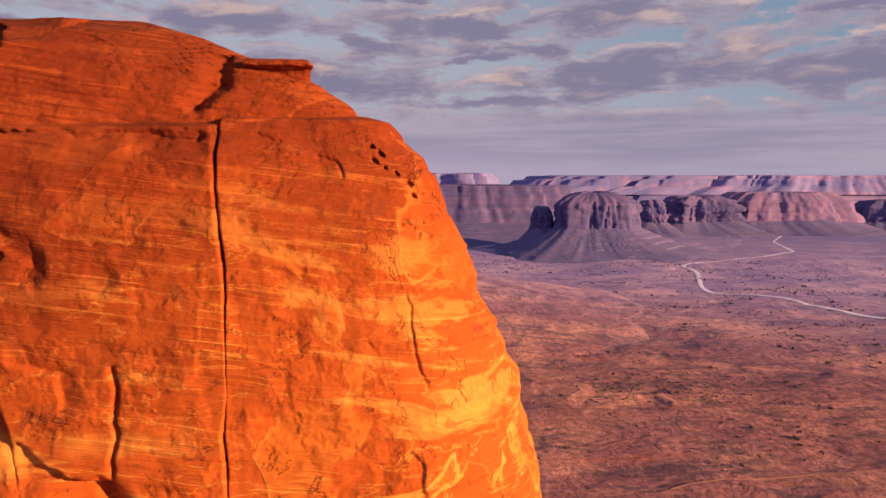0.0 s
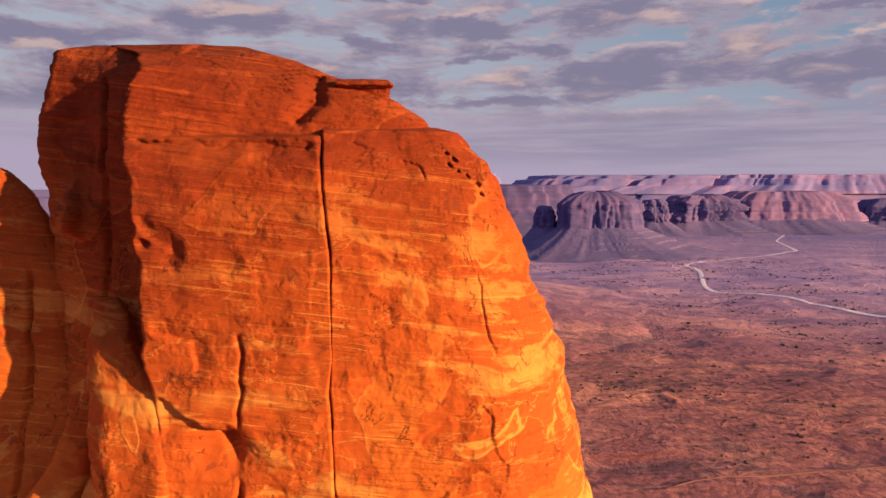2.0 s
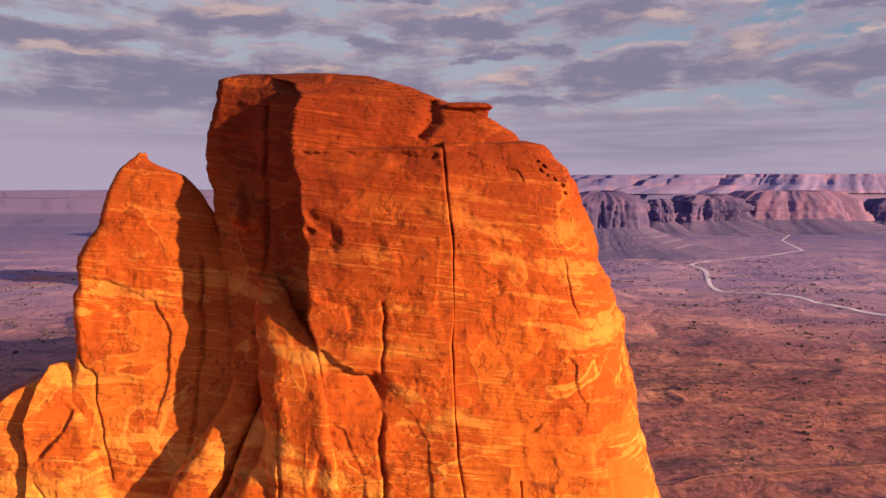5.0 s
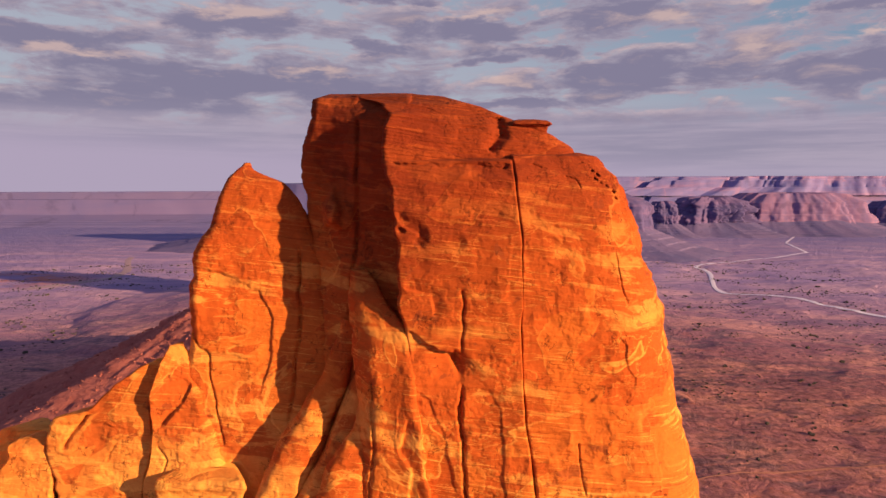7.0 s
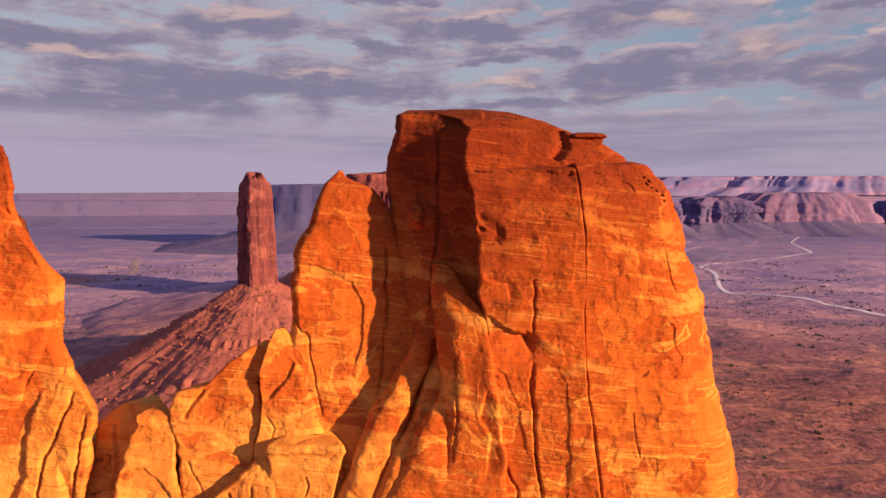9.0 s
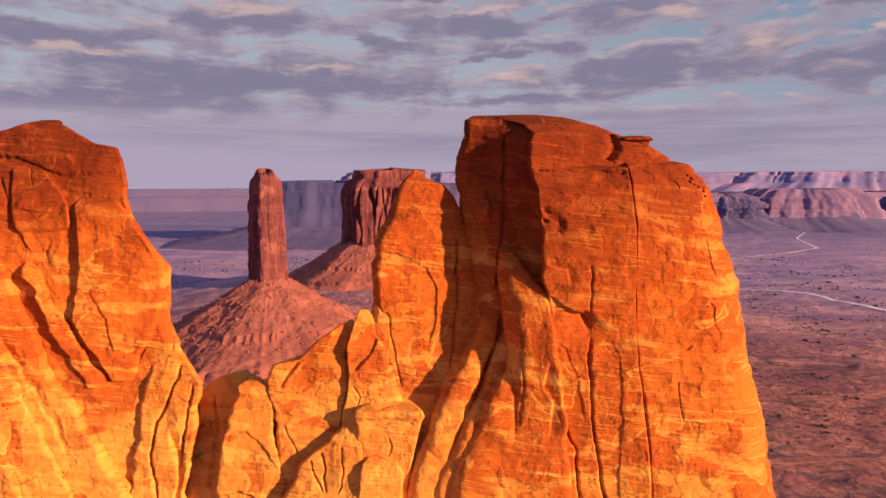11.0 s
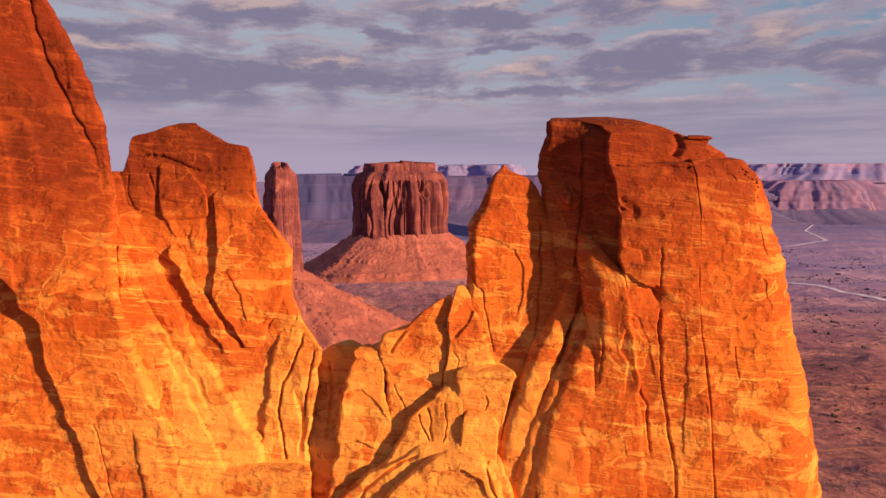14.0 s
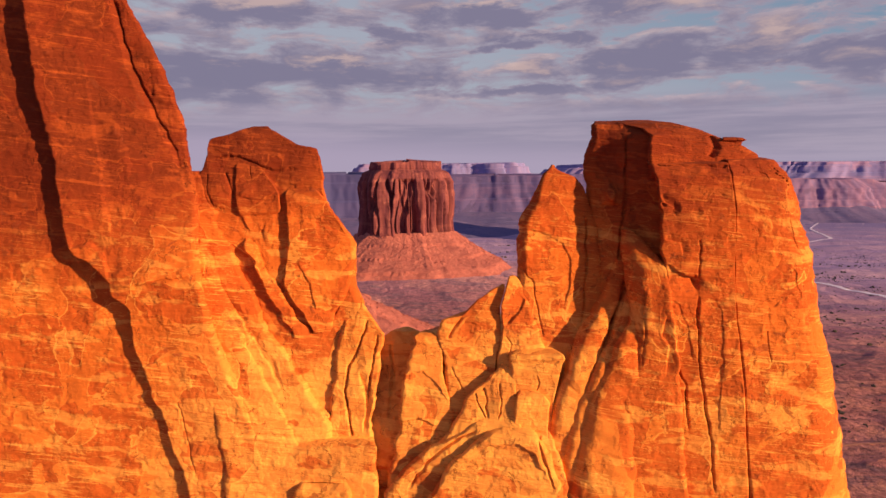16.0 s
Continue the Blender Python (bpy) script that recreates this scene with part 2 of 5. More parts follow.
def rock_mass(name, material, parent, rows, yb, relief=None, fine=0.12, rough=0.035, beds=0.03, edge=(0.15, 0.15), seed=1, label="", lump=0.07, sheet=0.022, facet=(2.6, 4.6, 0.045, 0.03), terrace=(0.0, 0.0), shatter=0.22):
    """A standing mass of rock. rows, from the top down: height, left and right end, depth of the face at its left and right,
    then radius and depth of the rounding at the left and at the right end. yb is the depth of its back."""
    rows = np.array(rows, float)[::-1]
    zk = rows[:, 0]
    travel = np.concatenate([[0], np.cumsum(np.hypot(np.diff(zk), np.diff(rows[:, 3])))])
    n_z = max(12, int(travel[-1] / fine))
    v = np.linspace(0, travel[-1], n_z)
    level = np.stack([np.interp(v, travel, rows[:, c]) for c in range(9)], 1)
    kernel = np.hanning(2 * max(1, int(0.2 / fine)) + 3)
    kernel /= kernel.sum()
    for c in range(1, 9):
        pad = len(kernel) // 2
        level[:, c] = np.convolve(np.pad(level[:, c], pad, mode="edge"), kernel, "valid")
    z, xl, xr, yl, yr, rl, dl, rr, dr = level.T
    xl = xl + edge[0] * fbm(z * 0.9, 3.1, 0, 4, seed)
    xr = xr + edge[1] * fbm(z * 0.9, 7.7, 0, 4, seed + 5)
    width = float(np.max(xr - xl))
    n_x = max(16, int(width / fine))
    s = np.linspace(0, 1, n_x)
    s = 0.35 * (0.5 - 0.5 * np.cos(np.pi * s)) + 0.65 * s
    Z = np.repeat(z[:, None], n_x, 1)
    X = xl[:, None] + (xr - xl)[:, None] * s
    a, b = X - xl[:, None], xr[:, None] - X
    half = (xr - xl)[:, None] * 0.5
    def round_off(d, r, depth):
        r = np.minimum(r[:, None], half * 1.6)
        q = np.clip(1 - d / np.maximum(r, 1e-3), 0, 1)
        return depth[:, None] * (1 - np.sqrt(np.clip(1 - q * q, 0, 1)))
    bow = round_off(a, rl, dl) + round_off(b, rr, dr)
    Y = yl[:, None] + (yr - yl)[:, None] * s + bow
    inner = smooth(0, 0.5, np.minimum(a, b))
    if relief is not None:
        # the lines of the relief run jagged, deep in places and shallow in others
        jag_x = X + 0.09 * fbm(X * 1.2, 0 * X + 3.0, Z * 0.9, 4, seed + 81, 0.6)
        jag_z = Z + 0.09 * fbm(X * 1.2, 0 * X + 8.0, Z * 0.9, 4, seed + 83, 0.6)
        Y = Y + relief(jag_x, jag_z) * (0.25 + 0.75 * inner) * (0.9 + 0.4 * value_noise(X * 0.8, 0 * X, Z * 0.8, seed + 85))
    Y = Y + lump * fbm(X * 0.22, Y * 0.22, Z * 0.17, 2, seed + 31)
    # thin sheets that have flaked off along curved edges
    flake = 2.6 * fbm(X * 0.20, Y * 0.15, Z * 0.15, 4, seed + 33, 0.45) + 0.05 * X
    drop = flake - np.floor(flake)
    Y = Y + sheet * (np.floor(flake) * 0.5 + smooth(0.0, 0.07, drop) * 0.5 + 0.9 * np.abs(drop - 0.5))
    Y = Y + facets(X, Z, facet[:2], facet[2], facet[3], seed + 41)
    Y = Y + 0.36 * facets(X, Z, (facet[0] * 0.4, facet[1] * 0.4), facet[2], facet[3], seed + 43)
    # broken ground: small angular pieces in some places, smooth stone in others
    broken = smooth(0.05, 0.40, fbm(X * 0.28, Y * 0.2, Z * 0.24, 3, seed + 45))
    Y = Y + broken * shatter * (facets(X, Z, (0.42, 0.62), 0.30, 0.05, seed + 46) + 0.5 * facets(X, Z, (0.20, 0.26), 0.30, 0.03, seed + 47))
    # sharp-lipped pocks and creases
    crease = 1 - np.abs(fbm(X * 0.55 + 0.2 * Z, Y * 0.5, Z * 0.8, 4, seed + 61, 0.5))
    Y = Y + 0.6 * rough * smooth(0.86, 0.99, crease) * smooth(-0.1, 0.4, value_noise(X * 0.25, Y * 0.2, Z * 0.25, seed + 63))
    Y = Y + rough * fbm(X * 1.1, Y * 1.1, Z * 0.9, 5, seed + 51, 0.55)
    warp = Z + 0.25 * fbm(X * 0.2, 0 * X, Z * 0.2, 2, 9) + 0.08 * X
    Y = Y + beds * fbm(X * 0.12, Y * 0.12, warp * 2.6, 4, 77, 0.6)
    ledge = value_noise(X * 0.35, Y * 0.3, warp * 1.1, 91)
    Y = Y + beds * 1.2 * smooth(0.35, 0.42, ledge)
    if terrace[0]:
        beds_at = (warp + 0.10 * fbm(X * 0.7, Y * 0.7, Z * 0.5, 3, 95)) / terrace[0]
        beds_at = beds_at + 0.35 * value_noise(0 * Z, 0 * Z, beds_at * 0.37, 96)
        lie = beds_at - np.floor(beds_at)
        Y = Y - terrace[1] * (lie - 0.5) * (0.8 + 0.3 * value_noise(X * 0.3, Y * 0.3, np.floor(beds_at) * 1.7, 97))
    Y = np.minimum(Y, yb - 0.15)
    n_b = max(8, int(width / 1.2))
    sb = np.linspace(1, 0, n_b + 2)[1:-1]
    # the sides draw in towards the back
    span = xr - xl
    back = np.minimum(yb, np.maximum(Y[:, 0], Y[:, -1]) + 0.75 * span)
    in_l, in_r = np.minimum(0.40 * span, 0.95 * (back - Y[:, 0])), np.minimum(0.40 * span, 0.95 * (back - Y[:, -1]))
    XB = (xl + in_l)[:, None] + (span - in_l - in_r)[:, None] * sb
    ZB = np.repeat(z[:, None], n_b, 1)
    YB = back[:, None] + 0.4 * fbm(XB * 0.5, 0 * XB + yb, ZB * 0.5, 3, seed + 70) * np.minimum(1, span / 4)[:, None]
    YB = np.maximum(YB, Y.max(1)[:, None] + 0.05)
    cols = n_x + n_b
    verts = np.stack([np.concatenate([X, XB], 1), np.concatenate([Y, YB], 1), np.concatenate([Z, ZB], 1)], -1).reshape(-1, 3)
    quads = tube_faces(n_z, cols)
    top = (n_z - 1) * cols
    caps = []
    for base, flip in ((0, True), (top, False)):
        idx = base + np.arange(cols)
        lo, hi = idx[:cols // 2], idx[cols // 2:][::-1]
        m = min(len(lo), len(hi))
        # a strip across between the front half and the back half of the ring
        q = np.stack([lo[:m - 1], lo[1:m], hi[1:m], hi[:m - 1]], -1)
        caps.append(q[:, ::-1] if flip else q)
    origin = np.array(parent.location) if parent else np.zeros(3)
    return part(name, mesh_of(name, verts - origin, np.concatenate([quads, *caps]), material), parent, label)


# ---- materials ----
def material(name):
    m = bpy.data.materials.new(name)
    m.use_nodes = True
    m.node_tree.nodes.clear()
    return m, Graph(m.node_tree)


def surface(g, color, rough=0.9, height=None, distance=0.05, strength=1.0, spec=0.15):
    bsdf = g.tree.nodes.new("ShaderNodeBsdfPrincipled")
    g.link(color, bsdf.inputs["Base Color"]), g.link(rough, bsdf.inputs["Roughness"]), g.link(spec, bsdf.inputs["Specular IOR Level"])
    if height is not None:
        g.link(g.node("ShaderNodeBump", Height=height, Distance=distance, Strength=strength), bsdf.inputs["Normal"])
    g.node("ShaderNodeOutputMaterial", Surface=bsdf.outputs[0])


def sandstone(name, scale=1.0, bump=0.03):
    """Desert sandstone: the upper beds red, the lower ones orange to yellow, with crisp patches of red-brown varnish,
    pale rims round them, thin slanting cross-beds and a fine grain."""
    m, g = material(name)
    at = g.node("ShaderNodeNewGeometry")
    xyz = g.make("ShaderNodeSeparateXYZ", i0=at)
    wide = g.noise(at, 0.16, 3.0, 0.5, 0.4)
    height_in_beds = g.math("ADD", xyz.outputs[2], g.math("MULTIPLY_ADD", g.math("SUBTRACT", wide, 0.5), 7.0, g.math("MULTIPLY_ADD", xyz.outputs[0], -0.07, -0.4)))
    saddle = g.ramp(g.math("ABSOLUTE", g.math("ADD", xyz.outputs[0], 37.5)), 23.0, 15.0)
    # a band in x about the middle columns: redder, with more dark patches
    weathered = g.ramp(g.math("ABSOLUTE", g.math("ADD", xyz.outputs[0], 11.5)), 6.5, 2.0)
    red_beds = g.ramp(g.math("MULTIPLY_ADD", weathered, 1.8, g.math("MULTIPLY_ADD", saddle, -2.2, height_in_beds)), 193.5, 203.0)
    pale_beds = g.ramp(g.math("MULTIPLY_ADD", saddle, -4.5, height_in_beds), 190.0, 178.0)
    ground = g.mix(pale_beds, (0.56, 0.138, 0.024), g.mix(saddle, (0.62, 0.182, 0.034), (0.68, 0.252, 0.056)))
    ground = g.mix(red_beds, ground, g.mix(g.ramp(height_in_beds, 200.0, 206.0), (0.29, 0.047, 0.012), (0.165, 0.029, 0.010)))
    # broad smooth sheets of red-brown varnish with crisp, lobed edges
    patches = g.noise(g.scale(at, (0.80, 0.80, 0.85)), 0.25, 5.0, 0.46, 0.7)
    patches = g.math("ADD", patches, g.math("MULTIPLY_ADD", weathered, 0.07, g.math("MULTIPLY", g.math("MULTIPLY", saddle, pale_beds), -0.05)))
    crisp = g.ramp(patches, 0.495, 0.512)
    varnish = g.mix(red_beds, (0.43, 0.080, 0.016), (0.19, 0.029, 0.010))
    color = g.mix(g.math("MULTIPLY", crisp, 0.72), ground, varnish)
    pale = g.mix(red_beds, (0.90, 0.45, 0.105), (0.42, 0.090, 0.022))
    # a net of pale lines where sheets have broken away
    rim = g.math("MULTIPLY", g.ramp(patches, 0.478, 0.495), g.ramp(patches, 0.506, 0.498))
    veins = g.noise(g.scale(at, (0.7, 0.7, 1.9)), 0.42, 7.0, 0.58, 0.7)
    vein = g.math("MULTIPLY", g.ramp(veins, 0.489, 0.499), g.ramp(veins, 0.511, 0.501))
    where = g.noise(at, 0.21, 3.0, 0.5)
    vein = g.math("MULTIPLY", vein, g.ramp(where, 0.40, 0.52))
    color = g.mix(g.math("MULTIPLY", g.math("MAXIMUM", g.math("MULTIPLY", rim, g.ramp(where, 0.40, 0.60)), g.math("MULTIPLY", vein, 0.7)), 0.55), color, pale)
    slant = g.node("ShaderNodeCombineXYZ", X=g.math("MULTIPLY", xyz.outputs[0], 0.10), Y=g.math("MULTIPLY", xyz.outputs[1], 0.10),
                   Z=g.math("ADD", g.math("MULTIPLY", xyz.outputs[2], 1.5), g.math("MULTIPLY", xyz.outputs[0], 0.20)))
    clean = g.noise(g.scale(slant, (3.4, 3.4, 0.85)), 0.55, 9.0, 0.58, 0.5)
    clean = g.ramp(g.math("ADD", clean, g.math("MULTIPLY", pale_beds, g.math("MULTIPLY_ADD", saddle, 0.045, 0.035))), 0.555, 0.615)
    color = g.mix(g.math("MULTIPLY", clean, 0.40), color, pale)
    cross = g.noise(slant, 1.0, 8.0, 0.66, 0.30)
    layered = g.math("MAXIMUM", g.ramp(g.noise(at, 0.30, 3.0, 0.5), 0.44, 0.58), g.math("MULTIPLY", red_beds, 0.8))
    # a few pale beds run right through the rock
    color = g.mix(g.math("MULTIPLY", g.math("MULTIPLY", g.ramp(cross, 0.60, 0.64), g.math("MULTIPLY_ADD", layered, 0.7, 0.2)), 0.75), color, pale)
    marker = g.math("ADD", xyz.outputs[2], g.math("ADD", g.math("MULTIPLY", g.math("SUBTRACT", veins, 0.5), 0.8), g.math("MULTIPLY", xyz.outputs[0], -0.03)))
    marker = g.math("MULTIPLY", g.ramp(marker, 192.85, 193.0), g.ramp(marker, 193.75, 193.35))
    color = g.mix(g.math("MULTIPLY", g.math("MULTIPLY", marker, g.ramp(where, 0.46, 0.60)), 0.42), color, (0.84, 0.38, 0.085))
    thin = g.noise(g.scale(slant, (2.4, 2.4, 6.0)), 1.0, 7.0, 0.68, 0.12)
    color = g.mix(g.math("MULTIPLY", g.math("MULTIPLY", g.ramp(thin, 0.58, 0.63), layered), 0.55), color, pale)
    color = g.mix(g.math("MULTIPLY", g.math("MULTIPLY", g.ramp(thin, 0.45, 0.38), layered), 0.55), color, g.mix(0.35, varnish, (0.10, 0.022, 0.010)))
    stains = g.noise(g.scale(at, (1.1, 1.1, 1.3)), 0.55, 7.0, 0.60, 0.5)
    color = g.mix(g.math("MULTIPLY", g.ramp(stains, 0.635, 0.665), 0.55), color, (0.20, 0.046, 0.020))
    fissure = g.noise(g.scale(at, (1.0, 1.0, 0.75)), 0.70, 6.0, 0.60, 0.5)
    fissure = g.math("MULTIPLY", g.ramp(g.math("ABSOLUTE", g.math("SUBTRACT", fissure, 0.5)), 0.0062, 0.0022), g.ramp(g.noise(at, 0.55, 3.0, 0.5), 0.53, 0.60))
    color = g.mix(g.math("MULTIPLY", fissure, 0.75), color, (0.16, 0.035, 0.015))
    streak = g.noise(g.scale(at, (2.6, 2.6, 0.08)), 1.0, 5.0, 0.6)
    color = g.mix(g.math("MULTIPLY", g.math("MULTIPLY", g.ramp(streak, 0.55, 0.68), crisp), 0.34), color, varnish)
    mottle = g.noise(g.scale(at, (1.0, 1.0, 1.5)), 2.4, 8.0, 0.70, 0.4)
    color = g.mix(0.14, color, g.mix(g.ramp(mottle, 0.30, 0.70), (0.20, 0.20, 0.20), (0.86, 0.86, 0.86)), "OVERLAY")
    grain = g.noise(at, 11.0, 6.0, 0.68)
    color = g.mix(0.24, color, g.mix(grain, (0.22, 0.22, 0.22), (0.95, 0.95, 0.95)), "OVERLAY")
    fine = g.noise(g.scale(at, (1.0, 1.0, 1.5)), 1.6, 10.0, 0.66, 0.3)
    chips = g.make("ShaderNodeTexVoronoi", Vector=g.vector("ADD", g.scale(at, (0.9, 0.9, 1.1)), g.scale(g.make("ShaderNodeTexNoise", Vector=at, Scale=1.1, Detail=5.0).outputs[1], (1.3, 1.3, 1.3))).outputs[0], Scale=0.8)
    flaked = g.ramp(g.noise(at, 0.45, 4.0, 0.6), 0.46, 0.58)
    fine = g.math("MULTIPLY", g.math("ADD", fine, g.math("MULTIPLY", chips.outputs[0], 0.40)), g.math("MULTIPLY_ADD", flaked, 0.75, 0.25))
    fine = g.math("SUBTRACT", fine, g.math("MULTIPLY", fissure, 0.8))
    height = g.math("ADD", fine, g.math("ADD", g.math("MULTIPLY", g.math("MULTIPLY", g.math("ADD", cross, thin), layered), 0.70), g.math("ADD", g.math("MULTIPLY", g.math("ADD", crisp, clean), -0.14), g.math("MULTIPLY", grain, 0.08))))
    surface(g, color, 0.92, height, bump / 0.03 * 0.095, 1.0)
    return m


def far_sandstone(name, red, orange, pale, size, bump, bands=0.65):
    """Sandstone far off: broad bands, stains running down, at a grain of about size metres."""
    m, g = material(name)
    at = g.node("ShaderNodeNewGeometry")
    k = 1.0 / size
    beds = g.noise(g.scale(at, (0.06, 0.06, 1.0)), 1.2 * k, 6.0, 0.62, 0.3)
    runs = g.noise(g.scale(at, (1.0, 1.0, 0.10)), 1.6 * k, 6.0, 0.62, 0.2)
    spots = g.noise(at, 0.8 * k, 7.0, 0.62, 0.6)
    color = g.mix(g.ramp(runs, 0.38, 0.62), red, orange)
    color = g.mix(g.math("MULTIPLY", g.ramp(beds, 0.50, 0.62), bands), color, pale)
    color = g.mix(g.math("MULTIPLY", g.ramp(spots, 0.55, 0.66), 0.6), color, pale)
    color = g.mix(g.math("MULTIPLY", g.ramp(spots, 0.44, 0.34), 0.5), color, tuple(0.6 * c for c in red))
    surface(g, color, 0.95, g.math("ADD", spots, g.math("MULTIPLY", runs, 0.5)), bump, 0.8, 0.05)
    return m


rock = sandstone("red_sandstone")
# red stone with a mauve cast of haze mixed into its base colour
far_rock = far_sandstone("hazy_red_sandstone", (0.130, 0.042, 0.062), (0.235, 0.076, 0.086), (0.36, 0.135, 0.130), 14.0, 1.5, bands=0.25)
# far stone: the violet, pink and blue here are haze put into the base colour
hazy_violet_rock = far_sandstone("hazy_violet_sandstone", (0.105, 0.095, 0.270), (0.130, 0.108, 0.285), (0.185, 0.130, 0.310), 40.0, 0.5)
hazy_pink_rock = far_sandstone("hazy_pink_sandstone", (0.200, 0.150, 0.350), (0.27, 0.170, 0.350), (0.36, 0.210, 0.36), 60.0, 0.8)
hazy_dusk_rock = far_sandstone("hazy_blue_violet_sandstone", (0.200, 0.205, 0.520), (0.250, 0.222, 0.520), (0.42, 0.270, 0.50), 110.0, 0.6)

# horizon haze painted as lilac and blue base colours
hazy_lilac_rock = far_sandstone("hazy_lilac_sandstone", (0.180, 0.172, 0.420), (0.195, 0.180, 0.420), (0.225, 0.190, 0.420), 200.0, 0.3)
hazy_blue_rock = far_sandstone("hazy_blue_sandstone", (0.085, 0.092, 0.270), (0.100, 0.100, 0.285), (0.120, 0.108, 0.290), 160.0, 0.5)

# ---- ground ----
def ground_height(x, y):
    """Gentle swells and gullies on the desert plain."""
    d = np.hypot(x, y - 20)
    swell = 5.0 * fbm(x / 260, y / 260, 0 * x, 3, 5)
    ridge = 1 - np.abs(fbm(x / 90 + 0.3 * fbm(x / 60, y / 60, 0 * x, 2, 8), y / 55, 0 * x, 4, 6))
    return (swell + 3.2 * ridge * smooth(-0.3, 0.6, fbm(x / 300, y / 200, 0 * x, 2, 4)) - 4.0) * smooth(60, 300, d) * (1 - 0.6 * smooth(1500, 3500, d))


def build_ground():
    rings = np.concatenate([np.linspace(0, 200, 12), np.geomspace(210, 2600, 420), np.geomspace(2640, 60000, 60)])
    angles = np.concatenate([np.radians(np.linspace(-62, 62, 620)), np.radians(np.linspace(64, 296, 60))])
    r, a = np.meshgrid(rings, angles, indexing="ij")
    x, y = r * np.sin(a), r * np.cos(a)
    z = ground_height(x, y)
    verts = np.stack([x, y, z], -1).reshape(-1, 3)
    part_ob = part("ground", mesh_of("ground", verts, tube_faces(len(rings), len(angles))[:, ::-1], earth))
    return tagged(part_ob, "red desert plain with sagebrush and dry gullies", "ground", kind="structure")


earth, G = material("desert_earth")
at = G.node("ShaderNodeNewGeometry")
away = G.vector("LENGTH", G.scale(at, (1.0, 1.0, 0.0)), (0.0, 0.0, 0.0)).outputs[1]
patch = G.noise(G.scale(at, (1.0, 2.2, 1.0)), 0.0042, 7.0, 0.62, 0.8)
dark = G.noise(G.scale(at, (1.0, 2.6, 1.0)), 0.012, 9.0, 0.68, 1.1)
grit = G.noise(at, 0.16, 8.0, 0.7)
scrub = G.noise(at, 0.35, 5.0, 0.75)
color = G.mix(G.ramp(patch, 0.40, 0.62), (0.31, 0.130, 0.155), (0.50, 0.228, 0.205))
color = G.mix(G.math("MULTIPLY", G.ramp(dark, 0.49, 0.60), 0.8), color, (0.150, 0.088, 0.120))
color = G.mix(G.math("MULTIPLY", G.ramp(dark, 0.42, 0.34), 0.6), color, (0.44, 0.145, 0.105))
color = G.mix(0.5, color, G.mix(G.ramp(grit, 0.3, 0.7), (0.10, 0.10, 0.10), (0.94, 0.94, 0.94)), "OVERLAY")
color = G.mix(G.math("MULTIPLY", G.ramp(scrub, 0.60, 0.68), 0.55), color, (0.055, 0.050, 0.055))
# air haze painted into the ground colour: violet, then blue, by distance
haze_tint = G.mix(G.ramp(patch, 0.42, 0.60), (0.340, 0.255, 0.540), (0.520, 0.360, 0.590))
haze_tint = G.mix(G.math("MULTIPLY", G.ramp(dark, 0.50, 0.62), 0.5), haze_tint, (0.265, 0.220, 0.430))
color = G.mix(G.ramp(away, 650.0, 1700.0), color, haze_tint)
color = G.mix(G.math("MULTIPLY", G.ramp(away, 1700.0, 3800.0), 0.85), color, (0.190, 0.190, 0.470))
red_flat = G.math("MULTIPLY", G.ramp(G.vector("DISTANCE", G.scale(at, (0.6, 1.0, 0.0)), (-640.0, 1480.0, 0.0)).outputs[1], 190.0, 60.0), G.ramp(patch, 0.36, 0.52))
color = G.mix(red_flat, color, (0.50, 0.20, 0.19))
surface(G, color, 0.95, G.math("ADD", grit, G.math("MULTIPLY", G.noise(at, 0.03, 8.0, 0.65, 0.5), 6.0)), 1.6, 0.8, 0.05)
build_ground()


def strip(name, way, width, mat, label, kind="structure", category="road", lift=0.5):
    """A dirt way that follows the ground along bends of (x, y)."""
    way = np.array(way, float)
    u = np.linspace(0, len(way) - 1, 60 * len(way))
    p = np.stack([np.interp(u, np.arange(len(way)), way[:, c]) for c in (0, 1)], 1)
    kernel = np.hanning(81) / np.hanning(81).sum()
    p = np.stack([np.convolve(np.pad(p[:, c], 40, mode="edge"), kernel, "valid") for c in (0, 1)], 1)
    p = p + 3.0 * np.stack([value_noise(u * 0.8, 0 * u, 0 * u, 3), value_noise(u * 0.8, 0 * u + 9, 0 * u, 3)], 1)
    go = np.gradient(p, axis=0)
    go /= np.linalg.norm(go, axis=1)[:, None]
    side = np.stack([-go[:, 1], go[:, 0]], 1)
    rows = []
    for k in (-0.5, -0.25, 0, 0.25, 0.5):
        w = np.interp(u, [0, len(way) - 1], [0.6, 1.1]) * width * (1 + 0.25 * value_noise(u * 1.7, 0 * u + (k > 0), 0 * u, 7))
        q = p + side * (k * w)[:, None]
        rows.append(np.stack([q[:, 0], q[:, 1], ground_height(q[:, 0], q[:, 1]) + lift + 0.3 * (abs(k) < 0.4)], 1))
    verts = np.stack(rows, 1).reshape(-1, 3)
    r, c = np.meshgrid(np.arange(len(p) - 1), np.arange(4), indexing="ij")
    quads = np.stack([r * 5 + c, (r + 1) * 5 + c, (r + 1) * 5 + c + 1, r * 5 + c + 1], -1).reshape(-1, 4)
    return tagged(part(name, mesh_of(name, verts, quads[:, ::-1], mat)), label, category, kind=kind)


